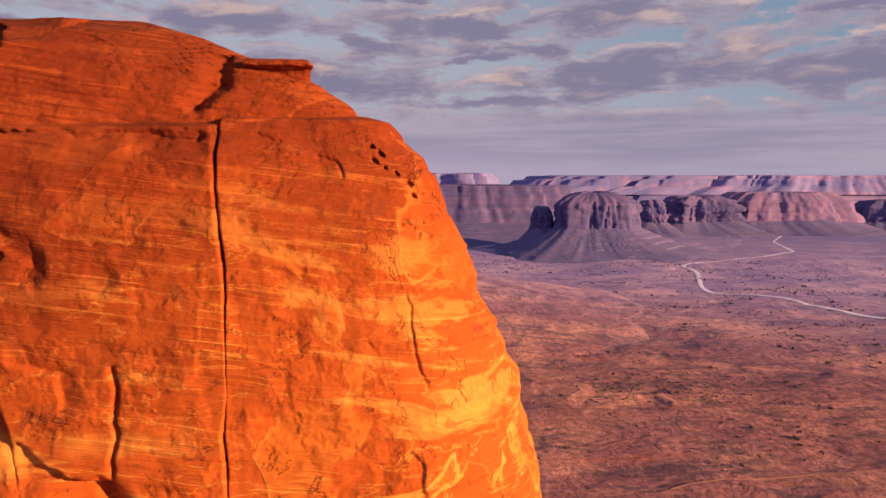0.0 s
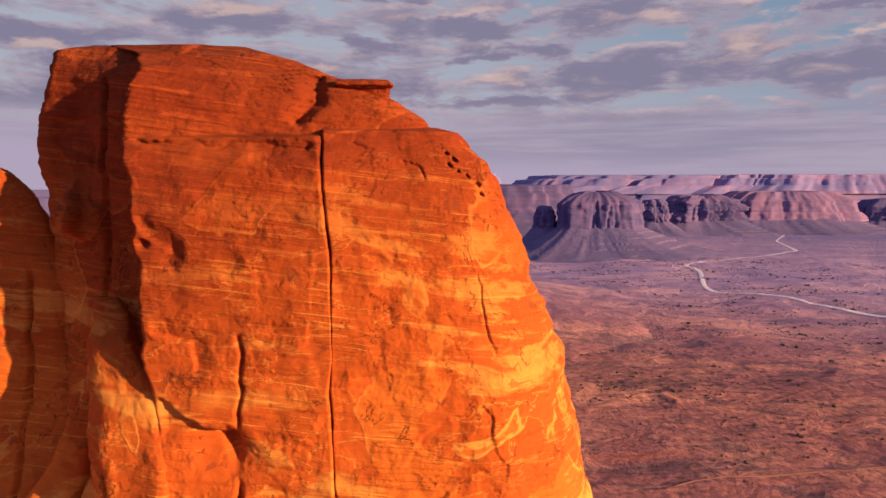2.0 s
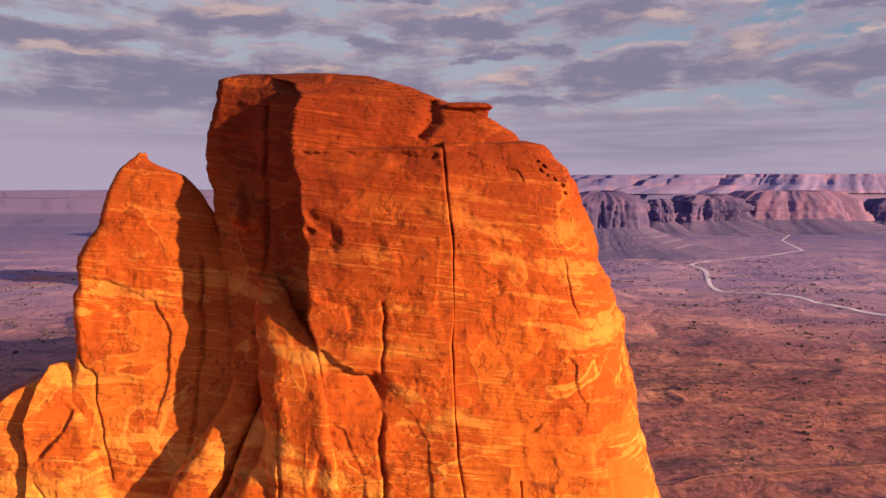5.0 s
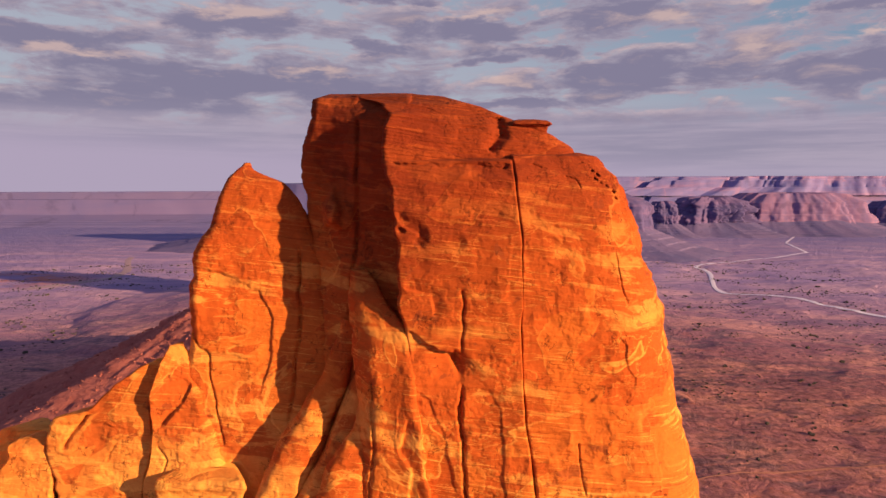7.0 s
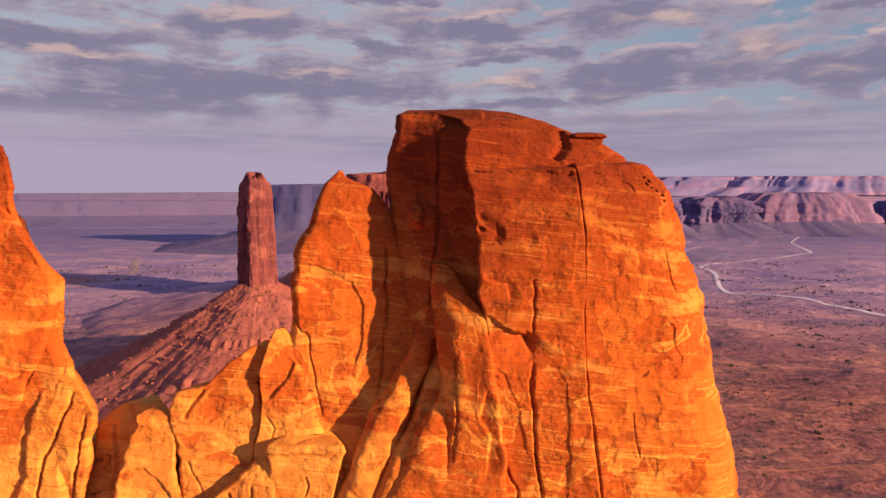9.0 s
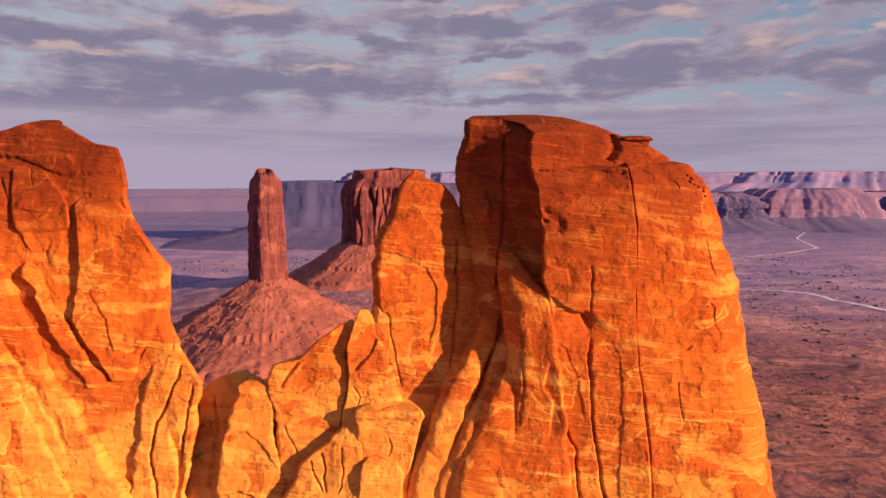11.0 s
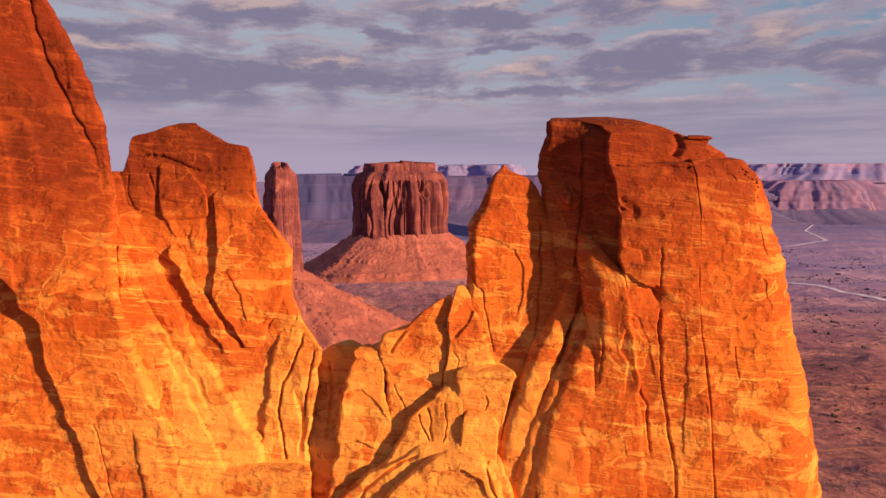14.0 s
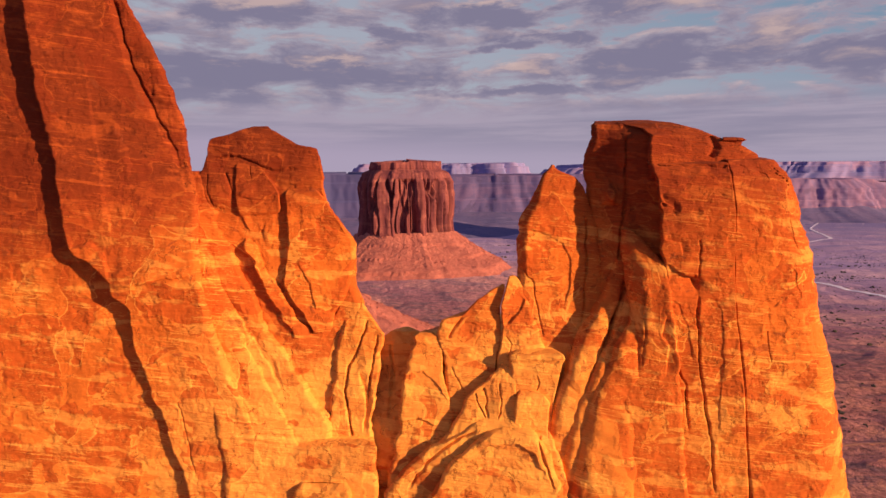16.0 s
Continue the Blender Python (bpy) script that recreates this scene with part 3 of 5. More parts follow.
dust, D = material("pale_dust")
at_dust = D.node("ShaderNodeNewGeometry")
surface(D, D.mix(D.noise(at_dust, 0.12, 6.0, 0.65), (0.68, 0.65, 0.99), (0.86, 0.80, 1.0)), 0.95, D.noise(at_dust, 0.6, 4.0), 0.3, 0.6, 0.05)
sand, D = material("wash_sand")
at_dust = D.node("ShaderNodeNewGeometry")
surface(D, D.mix(D.noise(at_dust, 0.05, 6.0, 0.65), (0.30, 0.22, 0.32), (0.50, 0.37, 0.46)), 0.95, D.noise(at_dust, 0.4, 4.0), 0.3, 0.6, 0.05)
red_sand, D = material("red_sand")
at_dust = D.node("ShaderNodeNewGeometry")
surface(D, D.mix(D.noise(at_dust, 0.2, 6.0, 0.65), (0.30, 0.135, 0.125), (0.46, 0.225, 0.19)), 0.95, D.noise(at_dust, 0.6, 4.0), 0.3, 0.6, 0.05)
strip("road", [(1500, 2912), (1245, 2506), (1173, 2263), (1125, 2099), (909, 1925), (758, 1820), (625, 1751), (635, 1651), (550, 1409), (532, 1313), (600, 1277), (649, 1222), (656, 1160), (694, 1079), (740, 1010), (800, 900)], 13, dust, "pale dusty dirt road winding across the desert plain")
strip("dry_wash", [(-994, 2000), (-932, 1838), (-841, 1663), (-806, 1528), (-816, 1459), (-851, 1387), (-900, 1330)], 26, sand, "pale sandy dry wash on the plain", category="wash")
strip("track", [(-560, 600), (-455, 614), (-407, 609), (-368, 609), (-300, 620)], 7, sand, "faint dirt track across the scrub", category="track")
strip("track", [(150, 424), (174, 432), (245, 450), (314, 459), (380, 470)], 2.5, red_sand, "faint dirt track over reddish ground", category="track", lift=0.25)


def shrubs():
    """Low desert bushes scattered in drifts over the plain, each of several ragged lumps."""
    rng = np.random.default_rng(5)
    n = 26000
    d = np.sqrt(rng.random(n)) * 1700 + 330
    b = np.radians(rng.uniform(-44, 46, n))
    x, y = d * np.sin(b), d * np.cos(b)
    keep = (fbm(x / 70, y / 45, 0 * x, 4, 14) + 0.9 * (rng.random(n) - 0.5)) > 0.22
    x, y = x[keep], y[keep]
    n = len(x)
    size = rng.uniform(0.5, 1.2, n) * (1 + 1.3 * (rng.random(n) > 0.93))
    ring = np.array([(0, 0, 1)] + [(math.cos(a), math.sin(a), 0.45) for a in np.arange(6) * math.pi / 3] + [(0.7 * math.cos(a), 0.7 * math.sin(a), -0.3) for a in np.arange(6) * math.pi / 3 + 0.5])
    tri = [(0, 1 + k, 1 + (k + 1) % 6) for k in range(6)]
    for k in range(6):
        tri += [(1 + k, 7 + k, 1 + (k + 1) % 6), (1 + (k + 1) % 6, 7 + k, 7 + (k + 1) % 6)]
    tri = np.array(tri)
    verts, faces = [], []
    for lump in range(3):
        at_x, at_y = x + rng.normal(0, 0.6, n) * size, y + rng.normal(0, 0.6, n) * size
        s = size * rng.uniform(0.6, 1.1, n)
        shape = ring[None] * rng.uniform(0.6, 1.25, (n, 13, 1)) * s[:, None, None]
        base_z = ground_height(at_x, at_y)
        p = shape + np.stack([at_x, at_y, base_z + 0.25 * s], 1)[:, None]
        start = lump * n * 13
        verts.append(p.reshape(-1, 3))
        faces.append((tri[None] + (start + np.arange(n) * 13)[:, None, None]).reshape(-1, 3))
    leaf, g = material("sage_leaves")
    at_leaf = g.node("ShaderNodeNewGeometry")
    surface(g, g.mix(g.noise(at_leaf, 0.8, 4.0), (0.050, 0.050, 0.052), (0.115, 0.100, 0.095)), 0.9, g.noise(at_leaf, 5.0, 3.0), 0.3, 0.8, 0.05)
    ob = part("desert_shrubs", mesh_of("desert_shrubs", np.concatenate(verts), np.concatenate(faces), leaf, False))
    return tagged(ob, "dark sagebrush and juniper bushes scattered over the plain", "shrubs", kind="stuff")


shrubs()

# ---- the near rock wall ----
tower = thing("sandstone_tower", (-6, 24, 165), "tall orange sandstone tower with cracked columns and ledged cap", "rock tower")


def split(z):
    """Where the long crack between the two great columns runs, by height."""
    return float(np.interp(z, [167, 183, 185, 187, 188.3, 190.2, 193.1, 194, 196.3, 198.1, 200, 201.5, 203], [-3.9, -5.1, -5.35, -5.65, -5.85, -5.98, -6.1, -6.02, -6.0, -6.05, -6.32, -6.42, -6.7]))


def right_face(x, z):
    r = crack(x, z, [(-1.12, 197.2), (-0.94, 196.3), (-0.70, 195.3), (-0.43, 194.1)], 0.04, 0.10)
    r += crack(x, z, [(-3.73, 201.0), (-3.1, 200.76), (-2.78, 200.3)], 0.05, 0.12) + crack(x, z, [(-5.5, 201.55), (-4.5, 201.3)], 0.05, 0.08)
    # a smooth hollow where a sheet has fallen, and the broken edge below it
    r += step(x, z, [(-3.8, 190.0), (-3.56, 190.6), (-3.02, 191.55), (-2.4, 192.1), (-1.47, 192.3), (-0.92, 192.5), (-0.54, 192.1), (-0.42, 190.9), (-0.03, 190.3), (-0.09, 189.1)][::-1], 0.12, 0.05, 3.2)
    r += step(x, z, [(-3.2, 189.0), (-2.5, 189.3), (-2.04, 189.6), (-1.1, 189.15), (-0.15, 189.0)], 0.16, 0.05, 1.6)
    r += step(x, z, [(-5.6, 193.4), (-4.2, 193.0), (-2.7, 192.7), (-0.6, 193.2)], 0.07, 0.05, 1.5)
    chipped = smooth(-5.6, -4.6, x) * smooth(0.6, -0.6, x) * smooth(189.4, 188.6, z) * smooth(184.0, 185.5, z)
    r += chipped * facets(x, z, (0.75, 0.6), 0.22, 0.07, 19)
    r += crack(x, z, [(-3.05, 187.2), (-2.95, 185.8), (-2.72, 184.1)], 0.05, 0.18) 
    r += step(x, z, [(0.6, 188.6), (1.0, 187.0), (1.5, 185.4), (1.7, 183.0)], 0.18, 0.05, 1.2)
    for cx, cz, rx in ((-2.2, 201.2, 0.13), (-1.86, 201.0, 0.15), (-2.0, 200.75, 0.18), (-1.7, 200.55, 0.10), (-1.31, 200.4, 0.14), (-0.9, 200.1, 0.18), (-0.8, 199.75, 0.13)):
        r += pit(x, z, cx, cz, 0.75 * rx, 0.06, 0.30, -25)
    return r


rock_mass("column", rock, tower, [(z, split(z), right, yl, yr, rl, dl, rr, dr) for z, right, yl, yr, rl, dl, rr, dr in (
    (202.3, -2.4, 20.9, 21.4, 0.14, 0.3, 1.2, 0.6),
    (202.05, -1.7, 19.4, 20.3, 0.14, 0.3, 1.6, 0.8),
    (201, -0.85, 18.5, 20.1, 0.12, 0.3, 2.4, 1),
    (200, -0.15, 18.3, 19.7, 0.12, 0.3, 2.7, 1.3),
    (199, 0.4, 18.1, 19.3, 0.12, 0.3, 3, 1.9),
    (198.1, 0.8, 18, 19.2, 0.08, 0.25, 3.2, 2.5),
    (196.3, 1.55, 17.95, 19, 0.05, 0.25, 3.6, 3.6),
    (195.5, 1.95, 17.9, 18.8, 0.05, 0.25, 3.8, 4.1),
    (193.1, 2.7, 17.85, 18.6, 0.1, 0.3, 4.1, 5.1),
    (191, 3.3, 17.8, 18.5, 0.05, 0.25, 4.4, 6.1),
    (188.3, 3.85, 17.6, 18.4, 0.12, 0.35, 4.6, 6.6),
    (186, 4.3, 17.5, 18.3, 0.18, 0.4, 4.8, 7.1),
    (183, 5.1, 17.4, 18.2, 0.18, 0.4, 4.9, 6.6),
    (180, 5.55, 17.4, 18.2, 0.18, 0.4, 5, 6.1),
    (167, 8, 16.8, 16.8, 0.3, 0.6, 6, 8))], 33, right_face, 0.055, edge=(0.03, 0.22), seed=11)


def centre_face(x, z):
    r = crack(x, z, [(-9.1, 195.3), (-9.17, 193.4), (-9.1, 191.9)], 0.06, 0.3) + crack(x, z, [(-9.2, 190.4), (-9.2, 188.9), (-9.0, 184.6), (-8.45, 181.1), (-7.7, 177), (-7.4, 172)], 0.09, 0.45)
    r += pit(x, z, -9.45, 191.4, 0.28, 0.62, 0.35, 12)
    r += step(x, z, [(-12.3, 193.2), (-11.6, 192.9), (-10.9, 192.3), (-10.2, 191.9), (-9.6, 191.75), (-9.2, 192.2)][::-1], 0.38, 0.06, 2.2)
    r += step(x, z, [(-12.3, 195.2), (-11.4, 195.0), (-10.7, 194.9), (-10.5, 193.6)], 0.16, 0.05, 1.2)
    r += crack(x, z, [(-13, 201.6), (-11.7, 201.57), (-10.2, 201.5), (-8.4, 201.55), (-7.0, 201.4), (-6.6, 201.65)], 0.06, 0.20)
    band = smooth(200.9, 201.05, z) * (1 - smooth(201.6, 201.72, z)) * smooth(-12.2, -11.5, x)
    r += band * (0.06 + facets(x, z, (0.55, 0.8), 0.14, 0.12, 7))
    r += step(x, z, [(-12.7, 199.0), (-12.3, 198.5), (-11.9, 198.3), (-11.4, 198.0), (-11.75, 197.4)], 0.25, 0.05, 0.8) + pit(x, z, -12.3, 198.2, 0.25, 0.12, 0.3, -10)
    # a tall slab between the crack and a curved scar, and its hollows
    r += step(x, z, [(-7.1, 177), (-7.0, 183), (-6.9, 187), (-7.2, 189), (-7.9, 190.3), (-9.0, 190.6)], 0.07, 0.05, 2.4)
    r += step(x, z, [(-9.4, 184), (-10.0, 187.2), (-10.8, 189.4), (-11.8, 190.2)], 0.07, 0.05, 2.0)
    r += crack(x, z, [(-11.5, 189.0), (-11.9, 187.4), (-11.2, 184.6), (-10.1, 182.0), (-9.8, 178)], 0.09, 0.4)
    r += pit(x, z, -7.4, 198.9, 0.4, 0.3, 0.12) + pit(x, z, -10.2, 199.7, 0.3, 0.25, 0.1) + pit(x, z, -9.4, 197.6, 0.5, 0.3, 0.1)
    return r


rock_mass("column", rock, tower, [(z, left, split(z), yl, yr, rl, dl, rr, dr) for z, left, yl, yr, rl, dl, rr, dr in (
    (202.1, -13.3, 20.3, 20.6, 0.3, 0.5, 0.14, 0.3),
    (201.75, -13.4, 18.9, 18.9, 0.3, 0.4, 0.14, 0.3),
    (200.9, -13.1, 18.5, 18.5, 0.2, 0.3, 0.12, 0.3),
    (199.1, -12.8, 18.2, 18.15, 0.2, 0.3, 0.12, 0.3),
    (197.5, -12.5, 18.0, 18.0, 0.2, 0.3, 0.08, 0.25),
    (195.9, -12.4, 17.9, 17.9, 0.2, 0.3, 0.05, 0.25),
    (194.0, -12.35, 17.8, 17.8, 0.2, 0.3, 0.05, 0.25),
    (193.1, -12.15, 17.7, 17.75, 0.2, 0.3, 0.10, 0.3),
    (191.3, -12.0, 17.6, 17.7, 0.3, 0.3, 0.05, 0.25),
    (188.3, -11.8, 17.6, 17.5, 0.3, 0.4, 0.12, 0.35),
    (186.0, -11.6, 17.65, 17.4, 0.3, 0.5, 0.18, 0.4),
    (183.0, -11.4, 17.6, 17.3, 0.4, 0.5, 0.18, 0.4),
    (180.0, -11.3, 17.5, 17.2, 0.5, 0.6, 0.18, 0.4),
    (167.0, -11.0, 16.6, 16.9, 0.6, 1, 0.3, 0.6))], 32, centre_face, 0.055, edge=(0.15, 0.03), seed=23)


def cap_face(x, z):
    r = crack(x, z, [(-7.2, 204.4), (-7.0, 203.3), (-7.7, 202.3)], 0.30, 0.7)
    return r + step(x, z, [(-12.6, 203.9), (-11, 204.1), (-9, 203.6), (-7.5, 203.4)], 0.12, 0.06, 1.5)


rock_mass("core", rock, tower, [
    (202.3, -11.5, -3.5, 21.6, 22.2, 1, 1, 1, 1),
    (200.0, -11.5, -2.0, 20.2, 20.6, 1, 1, 1, 1),
    (190.0, -11.0, -1.0, 19.6, 19.8, 1, 1, 1, 1),
    (168.0, -10.0, 2.0, 19.0, 19.2, 1, 1, 1, 1)], 27, None, 0.25, seed=31)
rock_mass("cap", rock, tower, [
    (206.05, -14.5, -11.8, 24.5, 24.5, 0.5, 0.2, 1, 0.5),
    (205.7, -15.5, -10.0, 22.8, 23.2, 0.5, 0.3, 1, 0.5),
    (205.0, -13.6, -8.0, 20.7, 22.2, 0.3, 0.4, 1, 0.6),
    (204.3, -13.2, -6.4, 19.7, 22.0, 0.3, 0.4, 1, 0.7),
    (203.4, -13.3, -4.2, 19.3, 21.4, 0.3, 0.4, 1.2, 0.8),
    (202.6, -13.4, -3.0, 19.1, 20.8, 0.3, 0.4, 1.5, 1),
    (201.6, -13.4, -2.4, 18.95, 20.2, 0.3, 0.4, 2, 2),
    (200.5, -13.0, -2.4, 19.3, 20.2, 0.3, 0.4, 2, 2)], 31, cap_face, 0.045, beds=0.05, facet=(3.0, 3.0, 0.05, 0.03), lump=0.12, terrace=(0.22, 0.10), seed=37)
rock_mass("ledge_block", rock, tower, [
    (204.20, -6.0, -4.9, 21.9, 22.0, 0.1, 0.1, 0.1, 0.1),
    (204.08, -6.3, -4.35, 21.2, 21.4, 0.1, 0.1, 0.1, 0.1),
    (203.86, -6.4, -4.05, 21.0, 21.2, 0.1, 0.1, 0.1, 0.1),
    (203.76, -6.3, -4.25, 21.4, 21.6, 0.1, 0.1, 0.1, 0.2),
    (203.5, -6.1, -4.3, 21.5, 21.7, 0.3, 0.3, 0.3, 0.3),
    (203.05, -6.4, -4.0, 21.2, 21.6, 0.3, 0.4, 0.5, 0.5),
    (202.6, -6.9, -3.4, 20.7, 21.3, 0.3, 0.5, 0.7, 0.6),
    (202.2, -7.4, -2.75, 20.2, 21.0, 0.3, 0.6, 1, 0.8),
    (201.7, -7.7, -1.9, 19.6, 20.6, 0.3, 0.6, 1, 0.8)], 29, None, 0.045, rough=0.05, beds=0.05, edge=(0.10, 0.10), lump=0.04, terrace=(0.20, 0.10), shatter=0.6, seed=41)


def recess_face(x, z):
    return crack(x, z, [(-14.8, 204.5), (-14.9, 200.5), (-15.0, 198), (-15.4, 193)], 0.10, 0.4) + pit(x, z, -16.3, 199.2, 0.45, 1.1, -0.9, 8) + step(x, z, [(-17.0, 198.1), (-16.0, 198.2), (-15.3, 198.0)], -0.35, 0.06, 2.5) + pit(x, z, -16.3, 201.5, 1.0, 1.6, 0.5)


rock_mass("recess_wall", rock, tower, [
    (206.0, -17.2, -12, 24.4, 24.4, 0.5, 0.3, 0.3, 0.3),
    (205.5, -17.8, -12, 22.8, 21.9, 0.5, 0.3, 0.3, 0.3),
    (204.4, -17.8, -12, 22.3, 20.4, 0.5, 0.5, 0.3, 0.3),
    (202.6, -18.3, -12, 22.3, 20.0, 0.6, 0.8, 0.3, 0.3),
    (200.5, -18.3, -12, 22.3, 19.8, 0.6, 0.8, 0.3, 0.3),
    (197.4, -18.0, -11, 22.2, 19.7, 0.6, 0.8, 0.3, 0.3),
    (194.0, -17.4, -11, 21.6, 19.6, 0.6, 0.8, 0.3, 0.3),
    (188.0, -17.2, -11, 20.6, 19.2, 0.6, 0.8, 0.3, 0.3),
    (170.0, -18.0, -10, 19.0, 18.2, 0.6, 0.8, 0.3, 0.3)], 30, recess_face, 0.085, seed=53, terrace=(0.5, 0.10))
rock_mass("buttress", rock, tower, [
    (195.9, -15.4, -14.4, 20.2, 20.2, 0.5, 0.5, 0.4, 0.3),
    (194.5, -15.5, -13.2, 19.1, 18.9, 1.2, 1.4, 0.4, 0.3),
    (192.6, -15.3, -11.9, 18.3, 17.8, 1.6, 1.8, 0.4, 0.3),
    (190.5, -15.0, -11.5, 17.8, 17.3, 1.6, 1.9, 0.4, 0.3),
    (188.0, -14.8, -11.2, 17.6, 17.1, 1.6, 1.9, 0.4, 0.3),
    (184.4, -15.1, -10.8, 17.4, 17.0, 1.4, 1.6, 0.4, 0.3),
    (181.0, -16.2, -10.6, 16.8, 16.8, 1.0, 1.0, 0.5, 0.3),
    (167.0, -18.2, -9.6, 16.0, 16.2, 1.3, 1.2, 0.5, 0.4)], 29,
    lambda x, z: crack(x, z, [(-13.9, 190.6), (-13.7, 187), (-14.0, 184)], 0.06, 0.12) + step(x, z, [(-11.9, 188.6), (-12.4, 186.9), (-11.8, 185.8), (-12.0, 183)], 0.2, 0.06, 1.2), 0.085, seed=67)

pinnacle = thing("sandstone_pinnacle", (-21, 24, 165), "pointed orange sandstone pinnacle with curved scars beside the tower", "rock pinnacle")


def pinnacle_face(x, z):
    r = step(x, z, [(-24.6, 196.2), (-22.5, 195.6), (-20.6, 194.6), (-19.9, 193.0), (-19.9, 190.5), (-20.6, 188)][::-1], 0.13, 0.06, 3.5)
    r += crack(x, z, [(-24.5, 192.6), (-23.4, 191.0), (-23.0, 188.6), (-22.4, 186)], 0.06, 0.2)
    r += crack(x, z, [(-18.4, 197), (-18.3, 192), (-18.9, 187)], 0.08, 0.3)
    return r + crack(x, z, [(-23.8, 198.4), (-21.5, 198.6), (-19, 198.4)], 0.08, 0.12)


rock_mass("body", rock, pinnacle, [
    (201.85, -21.55, -21.25, 22.2, 22.3, 0.2, 0.2, 0.2, 0.2),
    (201.45, -21.8, -21.0, 21.9, 22.2, 0.3, 0.3, 0.3, 0.3),
    (201.1, -22.2, -20.2, 21.7, 22.1, 0.4, 0.3, 0.4, 0.3),
    (200.7, -22.5, -19.2, 21.5, 22.0, 0.5, 0.4, 0.5, 0.4),
    (199.9, -23.0, -18.7, 21.2, 21.9, 0.5, 0.5, 0.6, 0.6),
    (198.3, -23.6, -17.9, 20.7, 21.9, 0.9, 1.9, 0.8, 0.8),
    (196.7, -24.5, -17.3, 20.5, 21.8, 0.9, 1.9, 0.8, 0.8),
    (194.2, -24.8, -16.8, 20.4, 21.7, 0.9, 1.9, 0.8, 0.8),
    (192.4, -24.6, -16.5, 20.3, 21.5, 0.9, 1.9, 0.8, 0.8),
    (189.0, -25.2, -16.0, 19.9, 21.0, 0.8, 1.0, 0.8, 0.8),
    (184.0, -26.5, -15.5, 19.6, 19.6, 0.8, 1.0, 0.8, 0.8),
    (170.0, -30.0, -14.0, 18.0, 18.0, 1, 1, 1, 1)], 26, pinnacle_face, 0.085, seed=71, facet=(3.6, 4.2, 0.06, 0.05))
rock_mass("shoulder", rock, pinnacle, [
    (191.6, -25.5, -25.0, 20.3, 20.6, 0.2, 0.2, 0.2, 0.2),
    (190.8, -25.8, -24.4, 19.7, 20.2, 0.12, 0.3, 0.3, 0.3),
    (190.2, -26.0, -24.1, 19.5, 20.0, 0.12, 0.3, 0.3, 0.3),
    (188.9, -26.35, -23.6, 19.3, 19.9, 0.12, 0.3, 0.3, 0.4),
    (187.1, -26.2, -23.0, 19.2, 19.6, 0.12, 0.3, 0.4, 0.4),
    (185.6, -26.4, -22.4, 19.1, 19.3, 0.12, 0.3, 0.4, 0.5),
    (184.3, -26.7, -21.7, 19.0, 19.1, 0.12, 0.3, 0.4, 0.5),
    (182.0, -26.8, -21.0, 18.9, 18.8, 0.2, 0.4, 0.4, 0.5),
    (170.0, -27.0, -20.0, 18.2, 18.0, 0.5, 0.6, 0.8, 1.0)], 26,
    lambda x, z: step(x, z, [(-26.0, 186.9), (-24.6, 188.6), (-24.0, 189.9)], 0.22, 0.06, 1.6) + crack(x, z, [(-25.9, 186.2), (-25.4, 185.4), (-25.6, 184.6)], 0.05, 0.15), 0.075, seed=77, facet=(2.8, 3.4, 0.10, 0.08), edge=(0.05, 0.2))
rock_mass("ridge", rock, pinnacle, [
    (190.85, -26.3, -25.95, 20.4, 20.4, 0.2, 0.2, 0.1, 0.2),
    (190.5, -27.2, -25.9, 20.1, 20.2, 0.2, 0.2, 0.1, 0.2),
    (189.5, -28.5, -26.2, 19.8, 20.0, 0.2, 0.2, 0.12, 0.3),
    (188.8, -29.3, -26.45, 19.7, 19.9, 0.2, 0.2, 0.12, 0.3),
    (188.1, -29.9, -26.4, 19.6, 19.8, 0.2, 0.3, 0.12, 0.3),
    (187.8, -31.9, -26.35, 19.5, 19.7, 0.3, 0.3, 0.12, 0.3),
    (186.5, -32.25, -26.3, 19.3, 19.7, 0.3, 0.4, 0.12, 0.3),
    (184.7, -31.8, -26.6, 19.0, 19.5, 0.3, 0.4, 0.12, 0.3),
    (183.4, -31.5, -26.8, 18.9, 19.3, 0.3, 0.4, 0.2, 0.4),
    (181.0, -31.4, -26.6, 18.7, 19.0, 0.4, 0.5, 0.3, 0.5),
    (170.0, -32.0, -25.0, 17.8, 17.8, 0.5, 0.6, 0.4, 0.5)], 26,
    lambda x, z: crack(x, z, [(-29.9, 188.1), (-30.6, 187.0), (-31.2, 186.0)], 0.12, 0.4) + crack(x, z, [(-28.3, 186.4), (-28.9, 185.2)], 0.04, 0.12) + crack(x, z, [(-30.9, 183.4), (-30.2, 182.0), (-29.7, 181.0)], 0.06, 0.2)
    + step(x, z, [(-32.0, 187.3), (-30.0, 187.5), (-27.0, 187.0)], -0.10, 0.05, 2.0), 0.075, seed=79, facet=(3.4, 4.0, 0.08, 0.06), edge=(0.15, 0.05))
